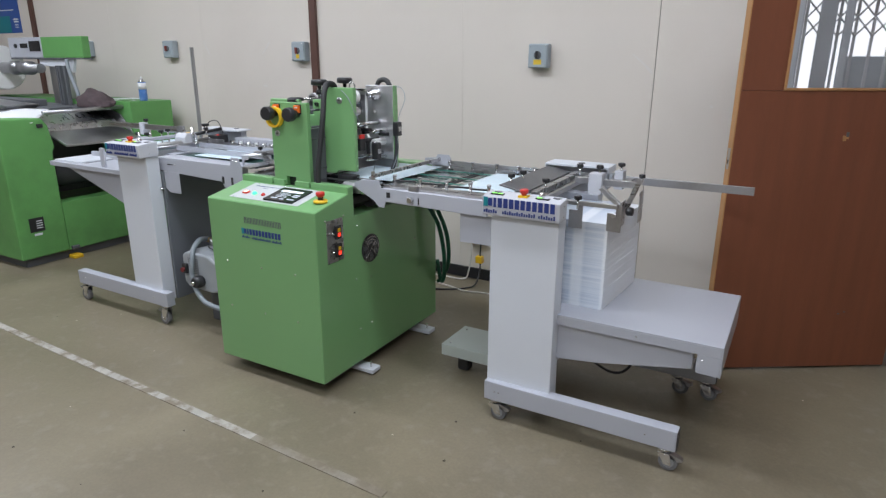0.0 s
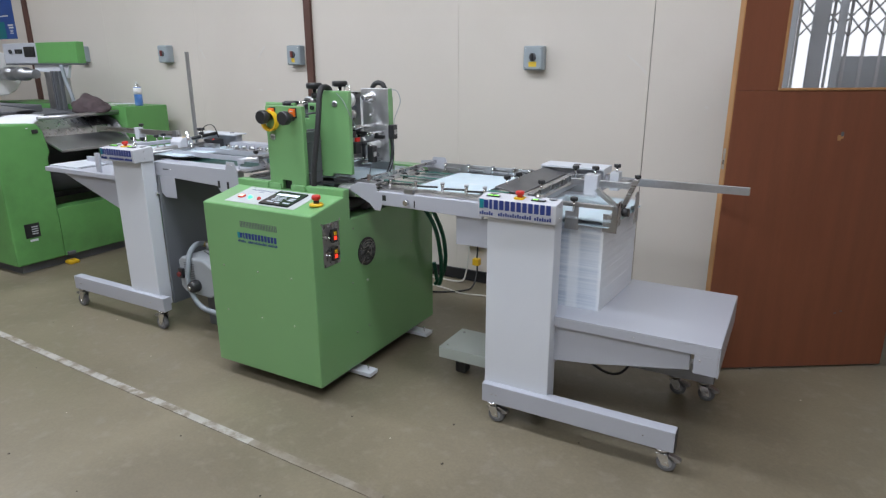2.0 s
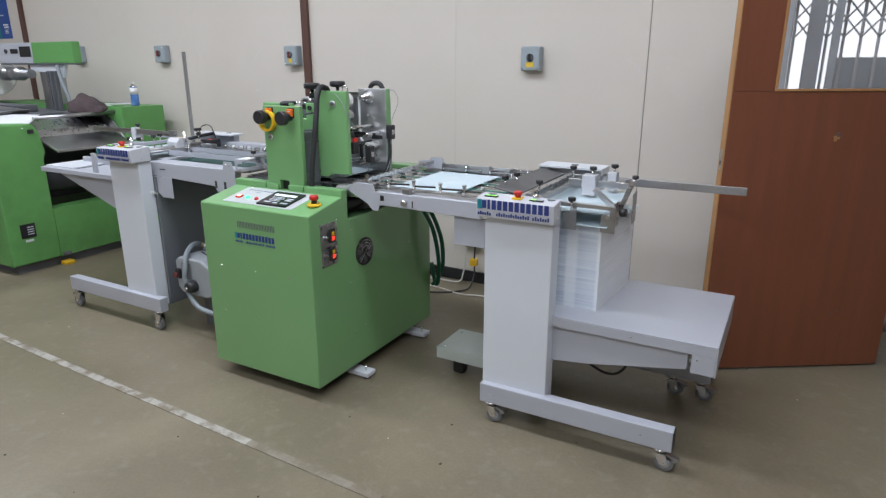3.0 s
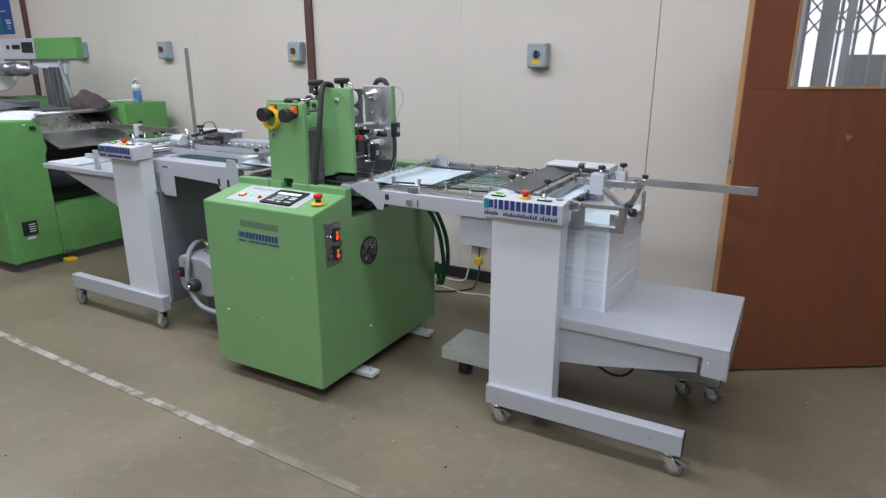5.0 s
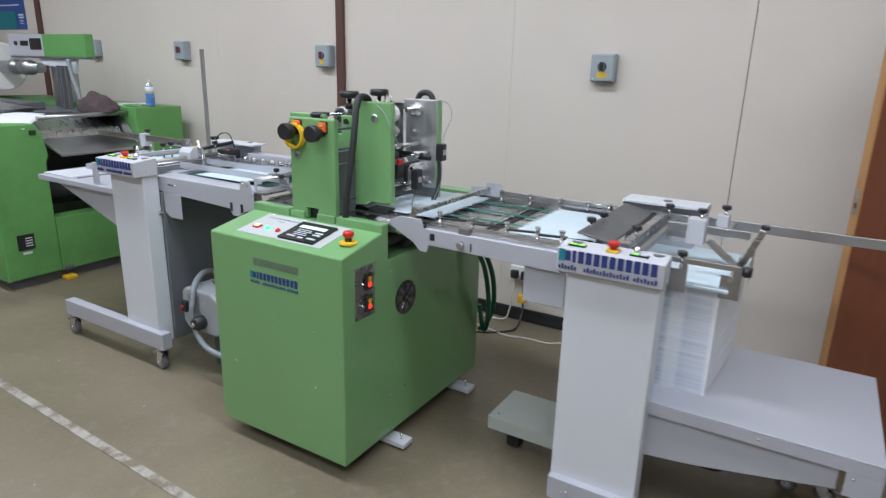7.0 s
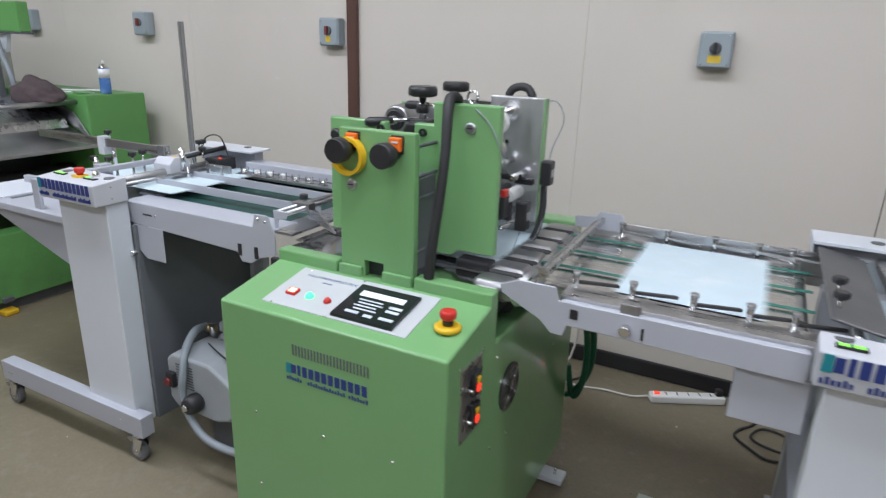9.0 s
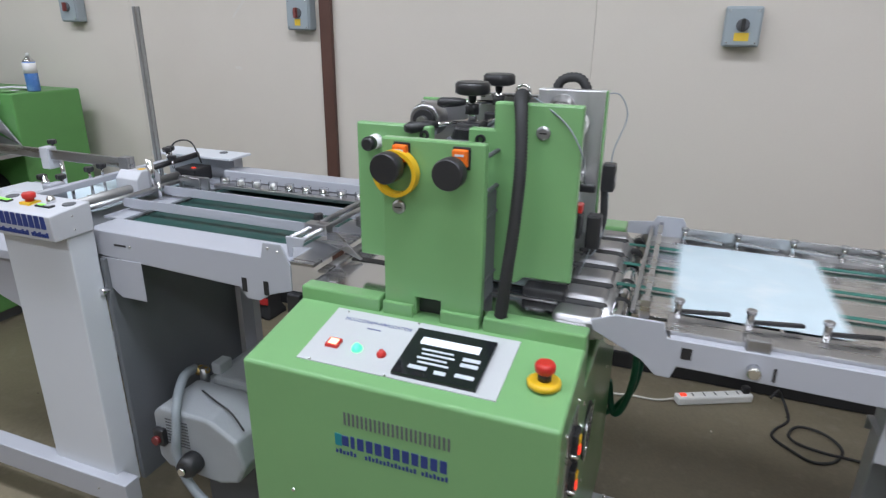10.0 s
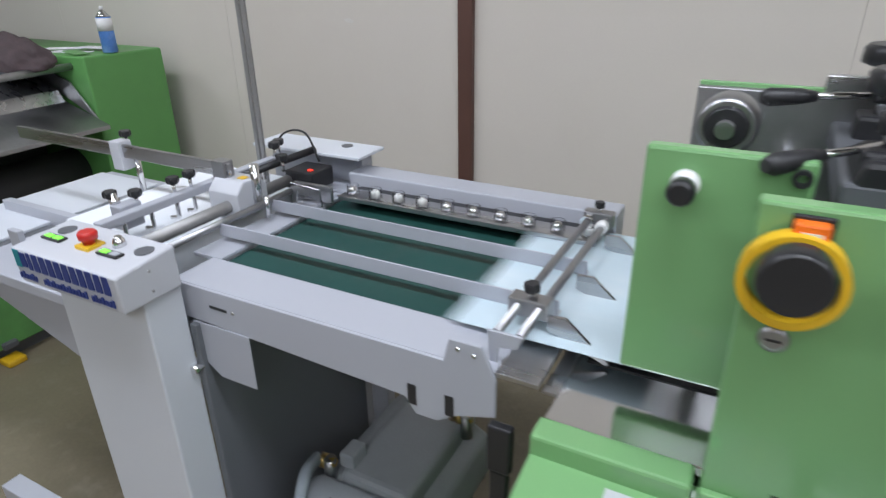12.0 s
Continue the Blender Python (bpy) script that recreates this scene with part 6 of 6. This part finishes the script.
# loose things on it
own = bmesh.new()
bmesh.ops.create_icosphere(own, subdivisions=4, radius=1.0)
for v in own.verts:
    d = v.co.normalized()
    k = 1 + 0.16 * noise.noise(d * 2.1) + 0.10 * noise.noise(d * 6.0) + 0.07 * abs(noise.noise(Vector((d.x * 5, d.y * 14, d.z * 11))))
    v.co = Vector((-5.09 + 0.20 * k * d.x, 3.40 + 0.11 * k * d.y, max(1.166, 1.185 + (0.125 - 0.07 * max(d.x, 0)) * k * d.z)))
for f in own.faces:
    f.smooth = True
solid("crumpled_cloth", own, mat("purple_brown_cloth", (0.075, 0.053, 0.056), 0.85, var=0.35, scale=18, bump=0.6, grain=120), "crumpled purple-brown cloth on the laminator", "cloth")
solid("cloth_rest", box(-5.2845, -4.99, 3.30, 3.5285, 1.14, 1.165, 0.004), GREY_DARK, "dark ledge behind the hopper", "ledge")
PAPER_W = mat("white_paper", (0.78, 0.79, 0.82), 0.7, var=0.04)
def draped_sheet(corners, n=8):
    """A thin sheet between four corners, slightly wavy."""
    a, b, c, d = [Vector(p) for p in corners]
    own = bmesh.new()
    layers = []
    for lift in (0.0, 0.0012):
        grid = []
        for i in range(n + 1):
            for k in range(n + 1):
                u, v = i / n, k / n
                p = a.lerp(b, u).lerp(d.lerp(c, u), v)
                p.z += lift + 0.012 * math.sin(math.pi * u) * math.sin(math.pi * v)
                grid.append(own.verts.new(p))
        layers.append(grid)
    for grid in layers:
        for i in range(n):
            for k in range(n):
                q = i * (n + 1) + k
                own.faces.new((grid[q], grid[q + 1], grid[q + n + 2], grid[q + n + 1])).smooth = True
    m = n + 1
    rim = [k for k in range(m)] + [i * m + n for i in range(1, m)] + [n * m + k for k in range(n - 1, -1, -1)] + [i * m for i in range(n - 1, 0, -1)]
    for p, q in zip(rim, rim[1:] + rim[:1]):
        own.faces.new((layers[0][p], layers[0][q], layers[1][q], layers[1][p]))
    return tidy(own)


solid("loose_sheet", draped_sheet(((-4.835, 2.72, 1.094), (-5.12, 3.02, 1.168), (-5.44, 2.90, 1.172), (-5.18, 2.55, 1.139))), PAPER_W, "white sheet lying askew on the laminator", "paper")
for i, (x, y, r) in enumerate(((-5.05, 3.62, 12), (-4.98, 3.60, -18), (-5.15, 3.66, 30), (-5.0, 3.72, 5))):
    c, s = math.cos(radians(r)), math.sin(radians(r))
    z = 1.2105 + 0.0035 * i
    poly = [(x + c * u - s * v, y + s * u + c * v) for u, v in ((-0.10, -0.03), (0.10, -0.035), (0.11, 0.03), (-0.09, 0.035))]
    solid("paper_offcut", prism(poly, "z", z, z + 0.0025), PAPER_W if i != 1 else GREEN_OLD, "paper offcut on the green laminator frame", "paper", "offcuts on the laminator")
tub = thing("plastic_tub", (-5.52, 2.60, 1.137), "pale blue plastic tub on the laminator", "tub")
part("tub_body", turned((-5.52, 2.60, 1.137), (-5.52, 2.60, 1.205), [(0, 0.06), (0.9, 0.075), (0.92, 0.08), (1, 0.08)]), mat("pale_blue_plastic", (0.25, 0.42, 0.50), 0.4), tub)
part("tub_lid", cyl((-5.52, 2.60, 1.2052), (-5.52, 2.60, 1.217), 0.081), WHITE, tub)
SX, SY, SZ = -4.855, 3.69, 1.2105
can = thing("spray_can", (SX, SY, SZ), "white and blue spray can without its cap", "spray can")
part("can_body", turned((SX, SY, SZ), (SX, SY, SZ + 0.155), [(0, 0.030), (0.02, 0.033), (0.97, 0.033), (1, 0.030)]), mat("can_blue", (0.10, 0.25, 0.62), 0.35, var=0.3, scale=14, dirt=(0.45, 0.60, 0.85), dirt_amount=0.6), can)
part("can_band", cyl((SX, SY, SZ + 0.095), (SX, SY, SZ + 0.150), 0.0335), WHITE, can, "white upper band")
part("can_dome", turned((SX, SY, SZ + 0.155), (SX, SY, SZ + 0.182), [(0, 0.031), (0.3, 0.026), (0.7, 0.014), (1, 0.012)]), CHROME, can)
part("nozzle", turned((SX, SY, SZ + 0.182), (SX, SY, SZ + 0.20), [(0, 0.009), (0.7, 0.009), (1, 0.006)]), WHITE, can)

# litter on the floor
LIT = mat("litter_pale", (0.55, 0.5, 0.42), 0.8)
DARKLIT = mat("litter_dark", (0.05, 0.04, 0.03), 0.8)
for i in range(60):
    x, y = random.uniform(-4.4, 1.2), random.uniform(0.9, 3.9)
    if -2.35 < x < -1.58 and y > 2.1:
        continue
    s = random.uniform(0.002, 0.007)
    poly = [(x + s * random.uniform(0.6, 1.4) * math.cos(a), y + s * random.uniform(0.6, 1.4) * math.sin(a)) for a in (0.3, 1.5, 2.6, 3.9, 5.2)]
    solid("litter_crumb", prism(poly, "z", 0.0, 0.0015), LIT if i % 3 == 0 else DARKLIT, "tiny crumb of dirt on the concrete", "litter", "crumbs on the floor")


motions()
